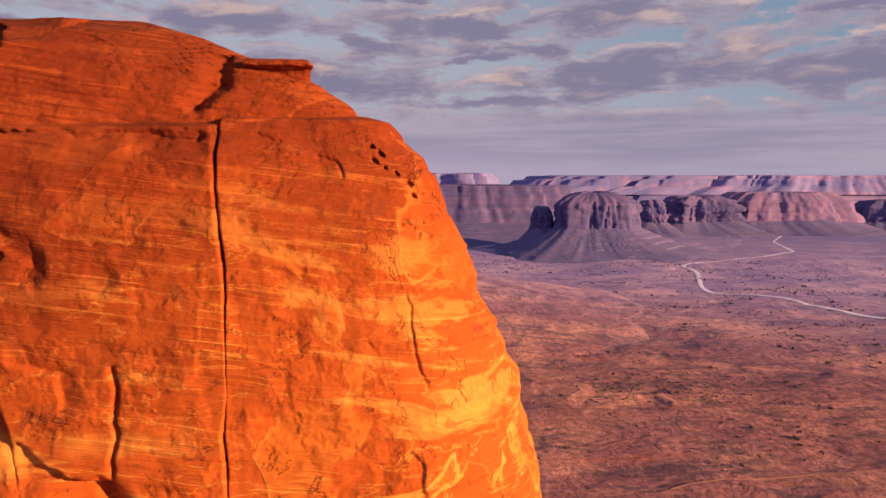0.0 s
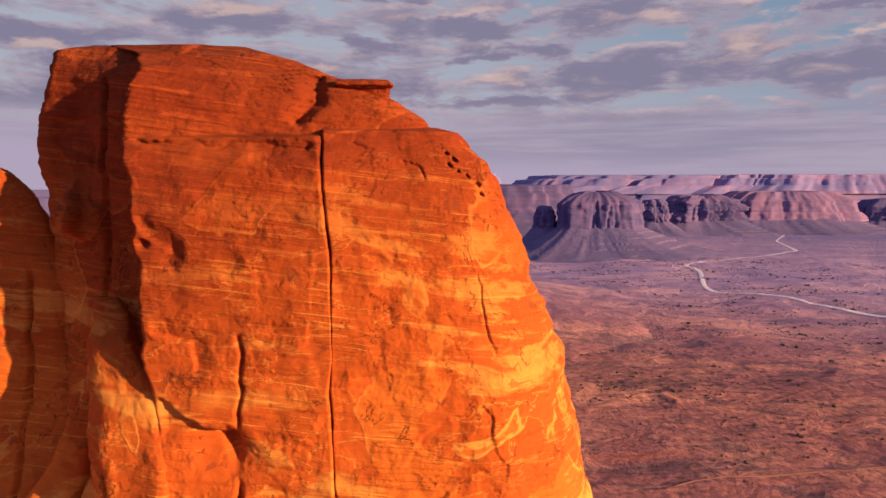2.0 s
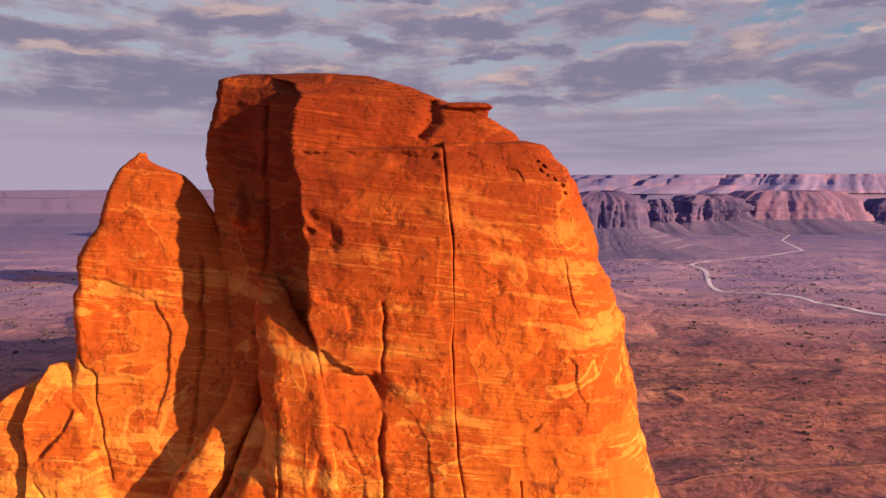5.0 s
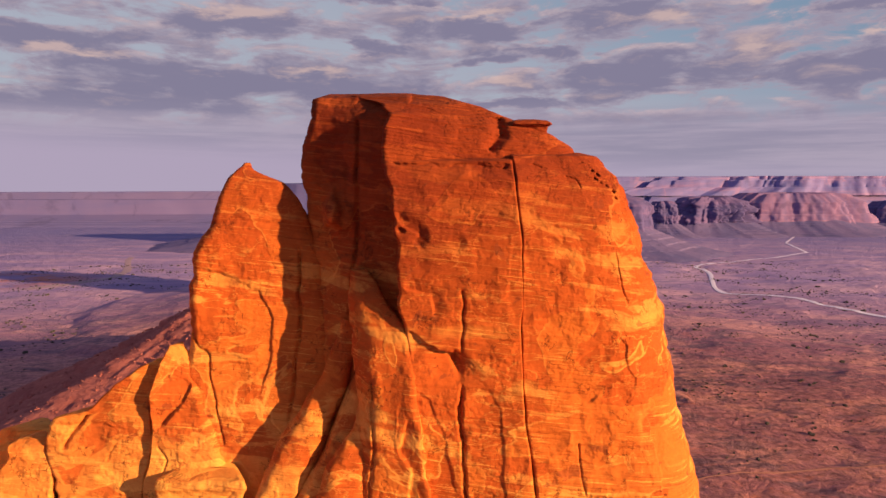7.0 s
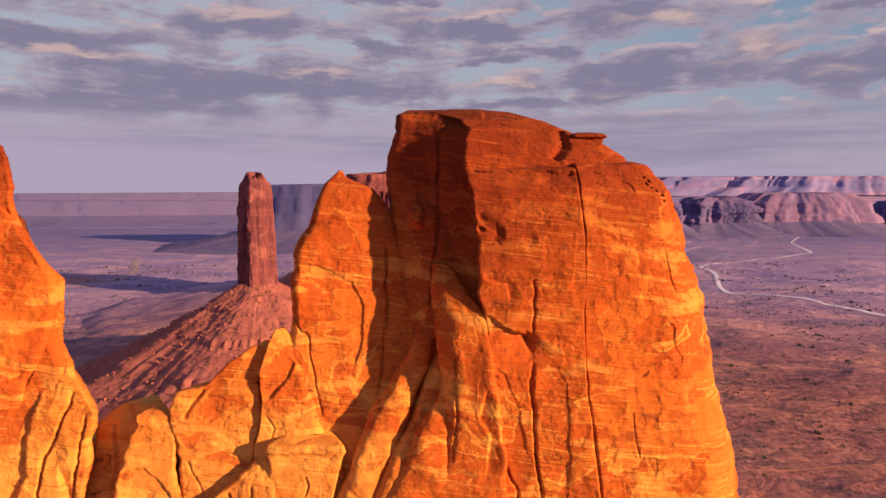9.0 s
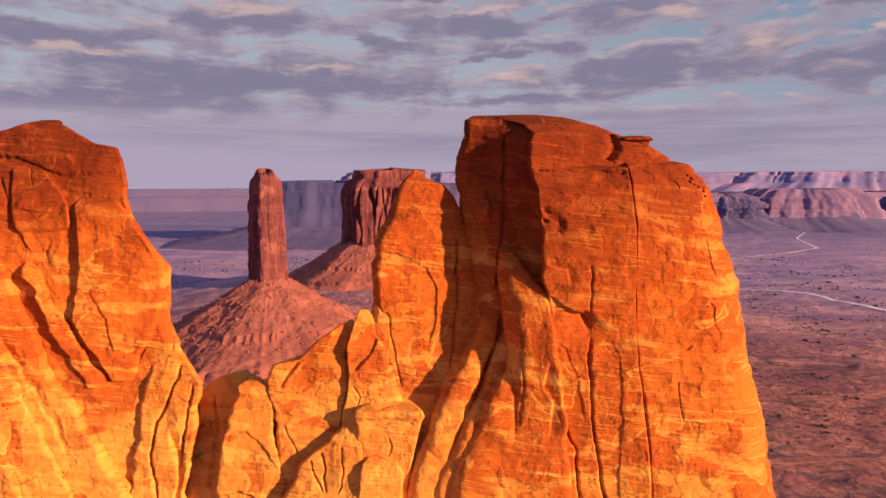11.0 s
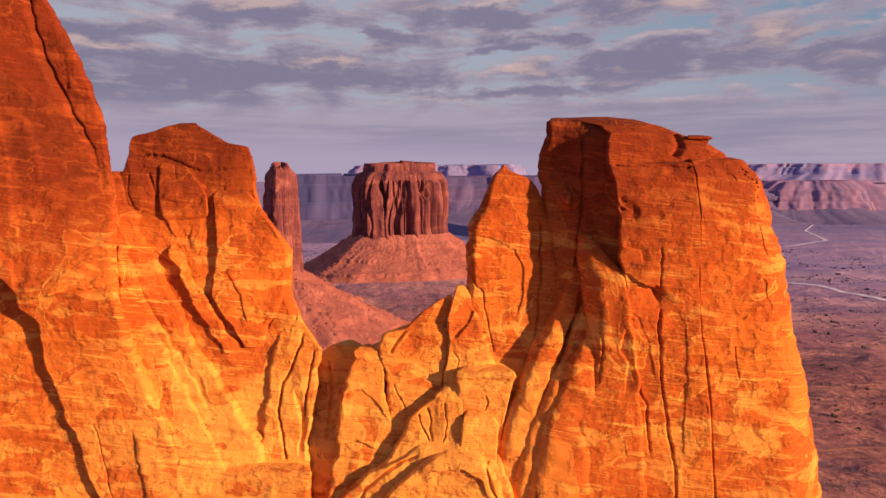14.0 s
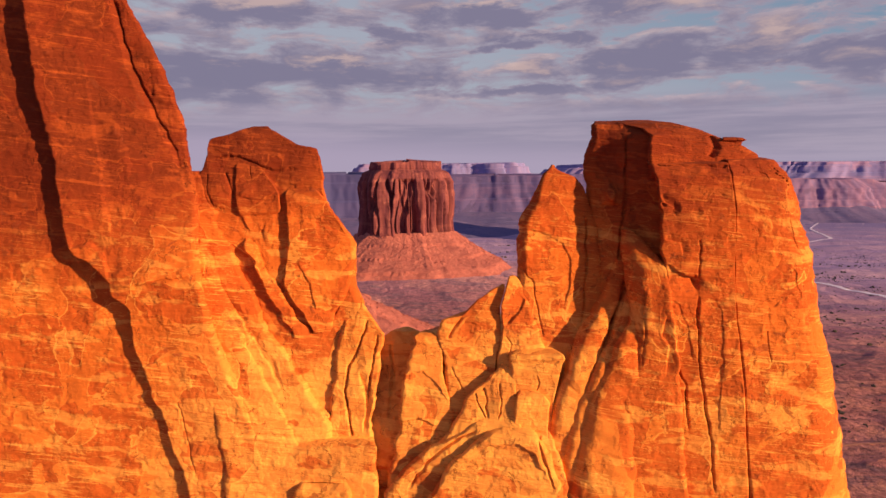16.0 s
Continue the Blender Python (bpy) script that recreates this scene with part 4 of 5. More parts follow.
rock_mass("saddle_block", rock, pinnacle, [
    (186.45, -34.0, -32.6, 19.8, 19.8, 0.2, 0.2, 0.2, 0.2),
    (186.2, -34.35, -32.15, 19.3, 19.4, 0.2, 0.3, 0.2, 0.3),
    (184.9, -34.8, -31.75, 18.9, 19.1, 0.3, 0.5, 0.12, 0.3),
    (182.2, -35.45, -31.6, 18.5, 18.7, 0.3, 0.6, 0.12, 0.3),
    (180.8, -35.75, -31.2, 18.3, 18.4, 0.3, 0.6, 0.12, 0.3),
    (179.4, -35.8, -30.75, 18.1, 18.2, 0.3, 0.6, 0.2, 0.3),
    (177.6, -35.75, -30.9, 17.9, 18.0, 0.3, 0.6, 0.2, 0.4),
    (176.4, -36.3, -30.5, 17.5, 17.8, 0.4, 0.6, 0.4, 0.5),
    (168.0, -37.4, -29.0, 16.6, 17.0, 0.6, 0.8, 0.5, 0.5)], 25,
    lambda x, z: step(x, z, [(-35.2, 183.2), (-33.4, 183.0), (-32.0, 181.6), (-31.2, 180.3)], -0.16, 0.06, 2.2) + step(x, z, [(-36.0, 178.4), (-34.0, 178.9), (-32.0, 178.0)], -0.2, 0.06, 2.0), 0.075, seed=83, facet=(3.0, 3.8, 0.10, 0.08), edge=(0.2, 0.12))
rock_mass("gully_wall", rock, pinnacle, [
    (185.9, -37.0, -34.2, 22.6, 22.6, 0.4, 0.3, 0.3, 0.3),
    (185.0, -38.2, -33.4, 21.6, 21.8, 0.5, 0.5, 0.3, 0.3),
    (182.0, -38.8, -33.0, 21.0, 21.0, 0.5, 0.5, 0.3, 0.3),
    (177.0, -39.0, -33.0, 19.6, 19.6, 0.5, 0.5, 0.3, 0.3),
    (168.0, -39.5, -33.0, 18.0, 18.0, 0.5, 0.5, 0.3, 0.3)], 26,
    lambda x, z: crack(x, z, [(-36.8, 185.0), (-36.6, 182), (-36.9, 178)], 0.10, 0.4), 0.1, seed=85, facet=(1.6, 3.6, 0.20, 0.12))

slab = thing("fallen_slab", (-23.5, 20, 178), "squared orange sandstone slab resting against the ridge", "rock slab")
rock_mass("block", rock, slab, [
    (185.12, -24.6, -21.6, 19.4, 19.2, 0.2, 0.2, 0.2, 0.2),
    (184.80, -25.55, -20.75, 18.2, 18.1, 0.2, 0.2, 0.15, 0.2),
    (184.40, -25.65, -20.55, 18.0, 17.95, 0.2, 0.2, 0.15, 0.2),
    (184.15, -25.55, -20.75, 18.2, 18.1, 0.2, 0.2, 0.15, 0.2),
    (181.9, -25.45, -21.3, 18.1, 18.0, 0.2, 0.3, 0.15, 0.3),
    (180.1, -25.4, -21.75, 18.0, 17.8, 0.3, 0.3, 0.2, 0.3),
    (176.0, -26.4, -21.8, 17.4, 17.4, 0.4, 0.4, 0.3, 0.4)], 22,
    lambda x, z: crack(x, z, [(-23.2, 183.0), (-22.9, 182.2), (-23.4, 181.2)], 0.05, 0.2) + step(x, z, [(-24.8, 183.6), (-22.6, 183.8), (-21.0, 184.0)], 0.08, 0.05, 1.0), 0.06, seed=89, facet=(1.8, 2.4, 0.08, 0.05), edge=(0.08, 0.08))
rock_mass("block", rock, slab, [
    (181.55, -24.8, -23.2, 17.9, 17.8, 0.15, 0.2, 0.15, 0.2),
    (181.2, -25.1, -22.5, 17.3, 17.4, 0.15, 0.2, 0.15, 0.2),
    (180.6, -25.2, -22.1, 17.1, 17.2, 0.15, 0.3, 0.15, 0.2),
    (177.6, -25.4, -22.3, 16.9, 16.9, 0.2, 0.4, 0.2, 0.3),
    (175.0, -25.8, -21.9, 16.8, 16.8, 0.3, 0.4, 0.3, 0.4)], 21, None, 0.06, seed=97, facet=(1.4, 2.4, 0.12, 0.08), edge=(0.08, 0.08))
rock_mass("ledge", rock, slab, [
    (183.9, -26.0, -25.2, 19.6, 19.4, 0.2, 0.2, 0.2, 0.2),
    (183.4, -26.7, -25.2, 18.5, 18.4, 0.2, 0.2, 0.2, 0.2),
    (182.5, -27.6, -25.1, 18.1, 18.0, 0.25, 0.3, 0.2, 0.2),
    (181.6, -28.8, -25.1, 17.9, 17.8, 0.25, 0.3, 0.2, 0.2),
    (180.9, -29.6, -25.0, 17.7, 17.6, 0.3, 0.3, 0.2, 0.3),
    (179.4, -30.3, -25.0, 17.4, 17.3, 0.3, 0.4, 0.2, 0.3),
    (178.0, -31.2, -25.0, 17.2, 17.1, 0.4, 0.4, 0.2, 0.3),
    (174.0, -34.0, -24.6, 16.8, 16.8, 0.5, 0.5, 0.4, 0.4)], 22,
    lambda x, z: crack(x, z, [(-28.8, 181.4), (-28.4, 180.0), (-27.7, 178.9)], 0.06, 0.3) + crack(x, z, [(-28.0, 181.9), (-27.6, 180.9), (-27.9, 180.0), (-27.6, 179.0)], 0.07, 0.35) + crack(x, z, [(-26.6, 182.4), (-26.4, 180.6), (-26.7, 179)], 0.06, 0.3), 0.06, seed=105, facet=(1.2, 2.6, 0.16, 0.10), edge=(0.12, 0.05))
dome = thing("rounded_outcrop", (-29, 20, 165), "low rounded outcrop of orange sandstone in the saddle", "rock outcrop")
rock_mass("outcrop", rock, dome, [
    (178.55, -26.6, -24.0, 16.8, 16.8, 0.5, 0.4, 0.4, 0.3),
    (178.2, -27.6, -23.3, 16.2, 16.2, 0.5, 0.4, 0.4, 0.3),
    (177.2, -29.2, -22.7, 15.9, 15.9, 0.5, 0.5, 0.5, 0.5),
    (176.2, -30.4, -22.2, 15.8, 15.7, 0.4, 0.5, 0.6, 0.6),
    (174.7, -31.6, -21.7, 15.6, 15.5, 0.4, 0.6, 0.6, 0.6),
    (172.5, -32.9, -20.9, 15.3, 15.3, 0.4, 0.6, 0.8, 0.6),
    (166.0, -36.0, -19.8, 14.8, 14.8, 0.8, 0.8, 1, 1)], 22,
    lambda x, z: step(x, z, [(-29.0, 176.9), (-27.0, 177.3), (-25.2, 177.4), (-23.6, 176.6), (-22.6, 174.6)], -0.25, 0.07, 2.6) + crack(x, z, [(-23.4, 178.0), (-22.8, 176.0), (-21.9, 173.4)], 0.10, 0.4), 0.06, seed=101, facet=(2.4, 2.6, 0.08, 0.06), edge=(0.15, 0.15))
rock_mass("tongue", rock, dome, [
    (179.3, -27.8, -24.8, 17.6, 17.3, 0.3, 0.3, 0.3, 0.3),
    (178.7, -29.0, -24.6, 17.0, 16.8, 0.4, 0.3, 0.3, 0.3),
    (177.8, -30.2, -24.6, 16.7, 16.5, 0.4, 0.4, 0.3, 0.3),
    (176.6, -33.0, -24.4, 16.6, 16.4, 0.4, 0.5, 0.3, 0.3),
    (174.7, -35.4, -24.0, 16.5, 16.3, 0.5, 0.6, 0.3, 0.3),
    (172.4, -36.9, -23.6, 16.3, 16.2, 0.6, 0.6, 0.4, 0.4),
    (166.0, -38.8, -22.0, 15.8, 15.8, 0.9, 1.0, 0.6, 0.5)], 22,
    lambda x, z: crack(x, z, [(-28.6, 178.2), (-30.8, 177.2), (-33.0, 175.4), (-34.8, 173.0)], 0.10, 0.35) + step(x, z, [(-35.0, 175.6), (-32.0, 177.1), (-29.5, 178.2)], 0.25, 0.07, 1.0), 0.06, seed=103, facet=(1.6, 1.8, 0.14, 0.10), edge=(0.15, 0.1))
rock_mass("boulder", rock, dome, [
    (178.0, -22.9, -22.2, 16.9, 17.0, 0.2, 0.2, 0.2, 0.2),
    (177.2, -23.2, -21.7, 16.4, 16.5, 0.3, 0.3, 0.3, 0.3),
    (175.6, -23.1, -21.2, 16.2, 16.3, 0.3, 0.3, 0.3, 0.3),
    (173.8, -22.6, -20.6, 16.0, 16.1, 0.3, 0.3, 0.3, 0.3),
    (168.0, -22.6, -20.0, 15.6, 15.8, 0.3, 0.3, 0.3, 0.3)], 20, None, 0.06, seed=107, facet=(0.9, 1.2, 0.2, 0.12), edge=(0.15, 0.15))


def rib(name, way, parent, seed):
    """A tongue of rock along a way of (x, y, z, half width, half depth)."""
    way = np.array(way, float)
    t = np.linspace(0, len(way) - 1, 200)
    k = np.stack([np.interp(t, np.arange(len(way)), way[:, c]) for c in range(5)], 1)
    kernel = np.hanning(17) / np.hanning(17).sum()
    k = np.stack([np.convolve(np.pad(k[:, c], 8, mode="edge"), kernel, "valid") for c in range(5)], 1)
    go = np.gradient(k[:, :3], axis=0)
    go /= np.linalg.norm(go, axis=1)[:, None]
    across = np.stack([-go[:, 2], 0 * go[:, 0], go[:, 0]], 1)
    across /= np.linalg.norm(across, axis=1)[:, None]
    out = np.cross(across, go)
    a = np.linspace(0, 2 * np.pi, 90, endpoint=False)
    c, s = np.sign(np.cos(a)) * np.abs(np.cos(a)) ** 0.55, np.sign(np.sin(a)) * np.abs(np.sin(a)) ** 0.8
    p = k[:, None, :3] + across[:, None] * (c * k[:, 3:4])[..., None] + out[:, None] * (s * k[:, 4:5])[..., None]
    n = 0.14 * fbm(p[..., 0] * 0.5, p[..., 1] * 0.5, p[..., 2] * 0.4, 4, seed, 0.5) + facets(p[..., 0], p[..., 2] + p[..., 0], (1.7, 2.8), 0.12, 0.08, seed)
    p = p + n[..., None] * (across[:, None] * c[None, :, None] + out[:, None] * s[None, :, None])
    origin = np.array(parent.location)
    return part(name, mesh_of(name, p.reshape(-1, 3) - origin, tube_faces(200, 90), rock), parent)


rib("rib", [(-15.2, 21.4, 193, 0.5, 0.9), (-16.3, 21.0, 189.5, 0.9, 1.4), (-17.9, 20.3, 186.4, 1.2, 1.7), (-19.3, 19.5, 183.4, 1.3, 1.9), (-20.3, 19.2, 180.2, 1.3, 1.8), (-21.2, 19.2, 176, 1.6, 2.0), (-21.6, 18.8, 168, 1.8, 2.0)], tower, 5)
rib("rib", [(-14.2, 21.0, 191, 0.5, 1.1), (-15.4, 20.3, 186.6, 1.0, 1.8), (-17.0, 19.6, 183.2, 1.3, 2.1), (-18.6, 19.2, 180.2, 1.4, 2.1), (-19.4, 18.8, 176.5, 1.5, 2.0), (-20.0, 18.4, 168, 1.8, 2.0)], tower, 6)
rib("rib", [(-14.0, 18.9, 189, 0.3, 0.5), (-15.2, 18.5, 185, 1.2, 1.1), (-16.6, 18.2, 180, 2.3, 1.7), (-17.4, 17.8, 174, 3.0, 2.1), (-18.0, 17.2, 166, 3.2, 2.4)], tower, 7)

crag = thing("sandstone_crag", (-47, 24, 165), "blocky orange sandstone crag with a flat dark-red top", "rock crag")


def crag_face(x, z):
    r = step(x, z, [(-53.3, 202.9), (-50.6, 203.0), (-47.5, 201.7), (-42.6, 201.9)], -0.18, 0.05, 4.0)
    r += crack(x, z, [(-53.2, 202.75), (-50.6, 202.85), (-47.4, 201.5), (-45.0, 201.6)], 0.04, 0.2)
    r += step(x, z, [(-48.4, 201.7), (-47.1, 200.0), (-45.0, 199.5), (-43.4, 199.1), (-42.2, 198.5)], 0.30, 0.06, 2.0)
    r += step(x, z, [(-46, 187.0), (-44.4, 186.3), (-42.4, 186.9), (-41.2, 189.5)], 0.30, 0.08, 3.5)
    # a round lip on the flank and the fissures below it
    r += pit(x, z, -52.4, 199.6, 1.1, 1.3, -0.25, -30) + crack(x, z, [(-53.6, 201.4), (-53.4, 199.6), (-53.0, 198.4), (-51.9, 197.9)], 0.05, 0.25)
    r += crack(x, z, [(-51.9, 201.4), (-51.5, 200.4), (-50.9, 199.0)], 0.07, 0.3) + crack(x, z, [(-45.5, 200.2), (-45.3, 198.6), (-45.2, 197.2)], 0.06, 0.2)
    r += step(x, z, [(-52.1, 194.3), (-51.0, 190.3), (-49.3, 186.6), (-47.3, 182.9), (-45.1, 179.6)], 0.30, 0.06, 1.8)
    return r


rock_mass("body", rock, crag, [
    (205.75, -49.8, -48.3, 22.4, 22.4, 0.3, 0.2, 0.3, 0.2),
    (205.5, -50.4, -47.9, 21.8, 21.8, 0.3, 0.2, 0.3, 0.2),
    (204.95, -51.7, -46.9, 21.4, 21.5, 0.3, 0.3, 0.3, 0.3),
    (204.6, -53.35, -46.3, 21.2, 21.4, 0.15, 0.4, 0.3, 0.3),
    (203.85, -53.5, -45.1, 21.0, 21.4, 0.15, 0.6, 0.2, 0.3),
    (203.72, -53.6, -43.4, 21.0, 21.4, 0.15, 0.6, 0.15, 0.2),
    (201.8, -54.1, -42.95, 20.8, 21.3, 0.3, 0.8, 0.15, 0.3),
    (199.5, -55.5, -42.65, 20.5, 21.0, 0.5, 1, 0.2, 0.4),
    (198.5, -55.8, -42.4, 20.4, 21.0, 0.5, 1, 0.3, 0.5),
    (196.4, -56.0, -41.5, 20.2, 20.9, 0.6, 1, 0.8, 0.9),
    (194.8, -56.0, -39.9, 20.0, 20.9, 0.6, 1, 0.8, 0.9),
    (191.1, -56.0, -39.9, 19.8, 20.5, 0.6, 1, 0.8, 0.9),
    (189.0, -56.0, -39.3, 19.6, 20.3, 0.6, 1, 0.8, 0.9),
    (180.0, -56.0, -39.0, 18.4, 19.6, 0.6, 1, 0.8, 0.9),
    (168.0, -56.0, -38.0, 17.4, 18.4, 0.6, 1, 0.8, 0.9)], 26, crag_face, 0.1, seed=109, facet=(3.2, 3.8, 0.09, 0.06))
rock_mass("block", rock, crag, [
    (202.75, -50.6, -49.9, 21.2, 21.3, 0.1, 0.15, 0.1, 0.15),
    (201.9, -50.8, -48.6, 20.62, 20.75, 0.1, 0.2, 0.12, 0.2),
    (200.5, -50.9, -47.35, 20.45, 20.65, 0.1, 0.25, 0.12, 0.2),
    (199.6, -50.85, -46.8, 20.35, 20.6, 0.1, 0.25, 0.12, 0.2),
    (198.1, -50.7, -46.75, 20.2, 20.5, 0.1, 0.25, 0.12, 0.2),
    (197.6, -50.5, -46.9, 20.2, 20.5, 0.1, 0.25, 0.12, 0.2),
    (197.4, -50.4, -48.6, 20.4, 20.6, 0.1, 0.25, 0.12, 0.2)], 24,
    lambda x, z: step(x, z, [(-50.8, 199.4), (-49.4, 198.9), (-48.2, 198.9), (-47.0, 199.7)], -0.14, 0.05, 1.4) + crack(x, z, [(-49.6, 202.0), (-49.3, 200.8)], 0.04, 0.12), 0.065, seed=111, facet=(2.0, 2.4, 0.10, 0.08), edge=(0.1, 0.1))
rock_mass("block", rock, crag, [
    (197.6, -50.3, -46.95, 20.5, 20.8, 0.1, 0.2, 0.1, 0.2),
    (196.7, -50.05, -46.95, 20.35, 20.75, 0.1, 0.2, 0.1, 0.2),
    (195.2, -49.3, -47.1, 20.25, 20.6, 0.1, 0.2, 0.1, 0.2),
    (194.2, -48.8, -47.4, 20.2, 20.5, 0.1, 0.2, 0.1, 0.2),
    (193.6, -48.5, -48.1, 20.2, 20.4, 0.1, 0.2, 0.1, 0.2)], 24,
    lambda x, z: crack(x, z, [(-48.4, 197.0), (-48.5, 195.8), (-48.3, 194.6)], 0.10, 0.3), 0.065, seed=114, facet=(1.4, 1.6, 0.16, 0.10), edge=(0.12, 0.08))
rock_mass("block", rock, crag, [
    (195.4, -50.1, -49.6, 20.4, 20.6, 0.2, 0.2, 0.2, 0.2),
    (194.6, -49.9, -49.0, 19.7, 20.1, 0.2, 0.3, 0.2, 0.4),
    (192.6, -48.9, -48.0, 19.5, 19.9, 0.2, 0.3, 0.2, 0.4),
    (191.0, -48.2, -47.2, 19.4, 19.8, 0.2, 0.3, 0.2, 0.4),
    (188.8, -47.0, -45.9, 19.3, 19.7, 0.2, 0.3, 0.2, 0.4),
    (186.0, -45.6, -43.9, 19.5, 19.8, 0.2, 0.3, 0.2, 0.4)], 24, None, 0.075, seed=112, facet=(2.2, 2.6, 0.22, 0.16), edge=(0.3, 0.3))
rock_mass("block", rock, crag, [
    (199.9, -46.2, -43.6, 21.0, 21.3, 0.15, 0.2, 0.15, 0.2),
    (199.5, -46.25, -43.2, 20.5, 20.8, 0.12, 0.25, 0.15, 0.2),
    (198.5, -46.2, -42.3, 20.35, 20.8, 0.12, 0.25, 0.2, 0.3),
    (196.4, -46.0, -41.05, 20.15, 20.7, 0.12, 0.3, 0.3, 0.5),
    (194.8, -45.95, -39.8, 20.0, 20.6, 0.15, 0.3, 0.4, 0.6),
    (193.2, -46.2, -39.9, 19.85, 20.5, 0.2, 0.3, 0.4, 0.6),
    (191.0, -46.35, -40.3, 19.45, 20.2, 0.2, 0.3, 0.4, 0.6),
    (189.3, -45.6, -40.9, 19.35, 20.0, 0.2, 0.3, 0.4, 0.6),
    (188.4, -44.7, -41.6, 19.3, 19.9, 0.2, 0.3, 0.4, 0.5),
    (186.5, -43.8, -42.2, 19.5, 19.9, 0.2, 0.3, 0.3, 0.4)], 24,
    lambda x, z: step(x, z, [(-46.0, 196.4), (-44.4, 196.9), (-42.6, 196.3), (-40.6, 195.6)], 0.20, 0.06, 1.6) + step(x, z, [(-45.4, 193.4), (-44.0, 191.0), (-43.4, 188.4)], -0.14, 0.05, 2.4), 0.065, seed=115, facet=(3.2, 3.6, 0.07, 0.05), edge=(0.1, 0.15))
rock_mass("spur", rock, crag, [
    (189.6, -39.8, -39.3, 20.8, 20.8, 0.2, 0.2, 0.2, 0.2),
    (187.9, -41.0, -38.4, 20.2, 20.3, 0.3, 0.3, 0.2, 0.4),
    (186.3, -41.4, -37.05, 19.7, 19.9, 0.4, 0.4, 0.2, 0.4),
    (184.3, -41.7, -37.5, 19.4, 19.6, 0.4, 0.4, 0.3, 0.5),
    (181.0, -42.0, -38.0, 19.1, 19.3, 0.4, 0.4, 0.3, 0.5),
    (178.0, -42.4, -38.3, 18.6, 18.9, 0.4, 0.4, 0.3, 0.5),
    (168.0, -44.0, -37.6, 17.5, 17.5, 0.6, 0.6, 0.6, 0.8)], 27,
    lambda x, z: crack(x, z, [(-38.7, 187.7), (-39.5, 185.3), (-40.5, 183.4), (-40.9, 181.1), (-40.5, 178.3), (-40.2, 176)], 0.10, 0.5) + crack(x, z, [(-37.8, 186.4), (-38.1, 184.4), (-38.6, 182.4), (-38.7, 180.0)], 0.08, 0.35)
    + step(x, z, [(-39.6, 183.0), (-39.0, 180.4), (-39.2, 177.0)], 0.4, 0.06, 0.9), 0.065, seed=113, facet=(1.4, 3.0, 0.16, 0.10), edge=(0.2, 0.2))
rock_mass("apron", rock, crag, [
    (201.6, -55.6, -54.4, 20.2, 20.6, 0.6, 0.4, 0.3, 0.4),
    (196.6, -54.8, -52.4, 19.2, 20.0, 1, 1, 0.3, 0.7),
    (190.8, -54.5, -49.7, 18.4, 19.6, 1, 1, 0.3, 0.9),
    (185.8, -54.0, -47.2, 17.8, 19.0, 1, 1, 0.3, 0.9),
    (182.4, -53.5, -44.8, 17.3, 18.6, 1, 1, 0.3, 0.8),
    (178.0, -53.0, -42.2, 16.8, 18.2, 1, 1, 0.5, 0.8),
    (170.0, -53.0, -40.0, 16.0, 17.0, 1, 1, 0.8, 0.8)], 26,
    lambda x, z: crack(x, z, [(-49.0, 183.6), (-49.2, 182.4), (-49.8, 181.4)], 0.10, 0.35) + step(x, z, [(-54.5, 194.4), (-52.7, 191.2), (-50.8, 188.4), (-48.1, 184.3), (-46.4, 180.8)], 0.28, 0.05, 0.8)
    + step(x, z, [(-53.4, 189.0), (-51.4, 186.0), (-49.6, 182.0), (-47.6, 178.6)], 0.30, 0.06, 1.4), 0.07, seed=117, facet=(3.0, 5.0, 0.07, 0.05), edge=(0.2, 0.35))
rock_mass("apron", rock, crag, [
    (195.4, -54.0, -53.2, 18.8, 19.3, 0.4, 0.4, 0.3, 0.5),
    (189.6, -54.0, -51.4, 17.9, 18.9, 0.6, 0.6, 0.3, 0.8),
    (184.4, -53.4, -49.0, 17.1, 18.3, 0.8, 0.8, 0.3, 0.9),
    (180.0, -52.6, -46.6, 16.5, 17.8, 0.8, 0.8, 0.3, 0.9),
    (176.6, -52.0, -44.6, 16.2, 17.2, 0.8, 0.8, 0.4, 0.8),
    (168.0, -51.0, -42.0, 15.4, 16.4, 0.8, 0.8, 0.6, 0.8)], 25,
    lambda x, z: step(x, z, [(-53.0, 188.6), (-51.6, 184.8), (-50.0, 181.6), (-48.4, 178.4)], 0.22, 0.06, 1.2), 0.07, seed=118, facet=(3.0, 5.0, 0.07, 0.05), edge=(0.15, 0.3))
shelf = thing("rock_shelf", (-43, 20, 165), "flat-topped sandstone shelf at the foot of the crag", "rock shelf")
rock_mass("lower_block", rock, shelf, [
    (173.4, -44.5, -40.6, 16.4, 16.4, 0.3, 0.3, 0.3, 0.3),
    (172.8, -45.0, -40.0, 15.9, 15.9, 0.4, 0.4, 0.4, 0.4),
    (167.0, -46.0, -39.0, 15.5, 15.5, 0.5, 0.5, 0.5, 0.5)], 20, None, 0.085, seed=119, facet=(2.0, 2.0, 0.16, 0.12))
rock_mass("shelf_block", rock, shelf, [
    (176.9, -48.0, -38.2, 18.0, 18.0, 0.5, 0.3, 0.4, 0.3),
    (176.5, -48.8, -37.9, 17.0, 17.0, 0.6, 0.4, 0.4, 0.4),
    (172.0, -49.5, -37.5, 16.3, 16.4, 0.6, 0.4, 0.5, 0.5),
    (164.0, -51.0, -37.0, 15.6, 15.6, 0.6, 0.4, 0.5, 0.5)], 24, None, 0.1, seed=121, facet=(3.2, 3.8, 0.09, 0.06))

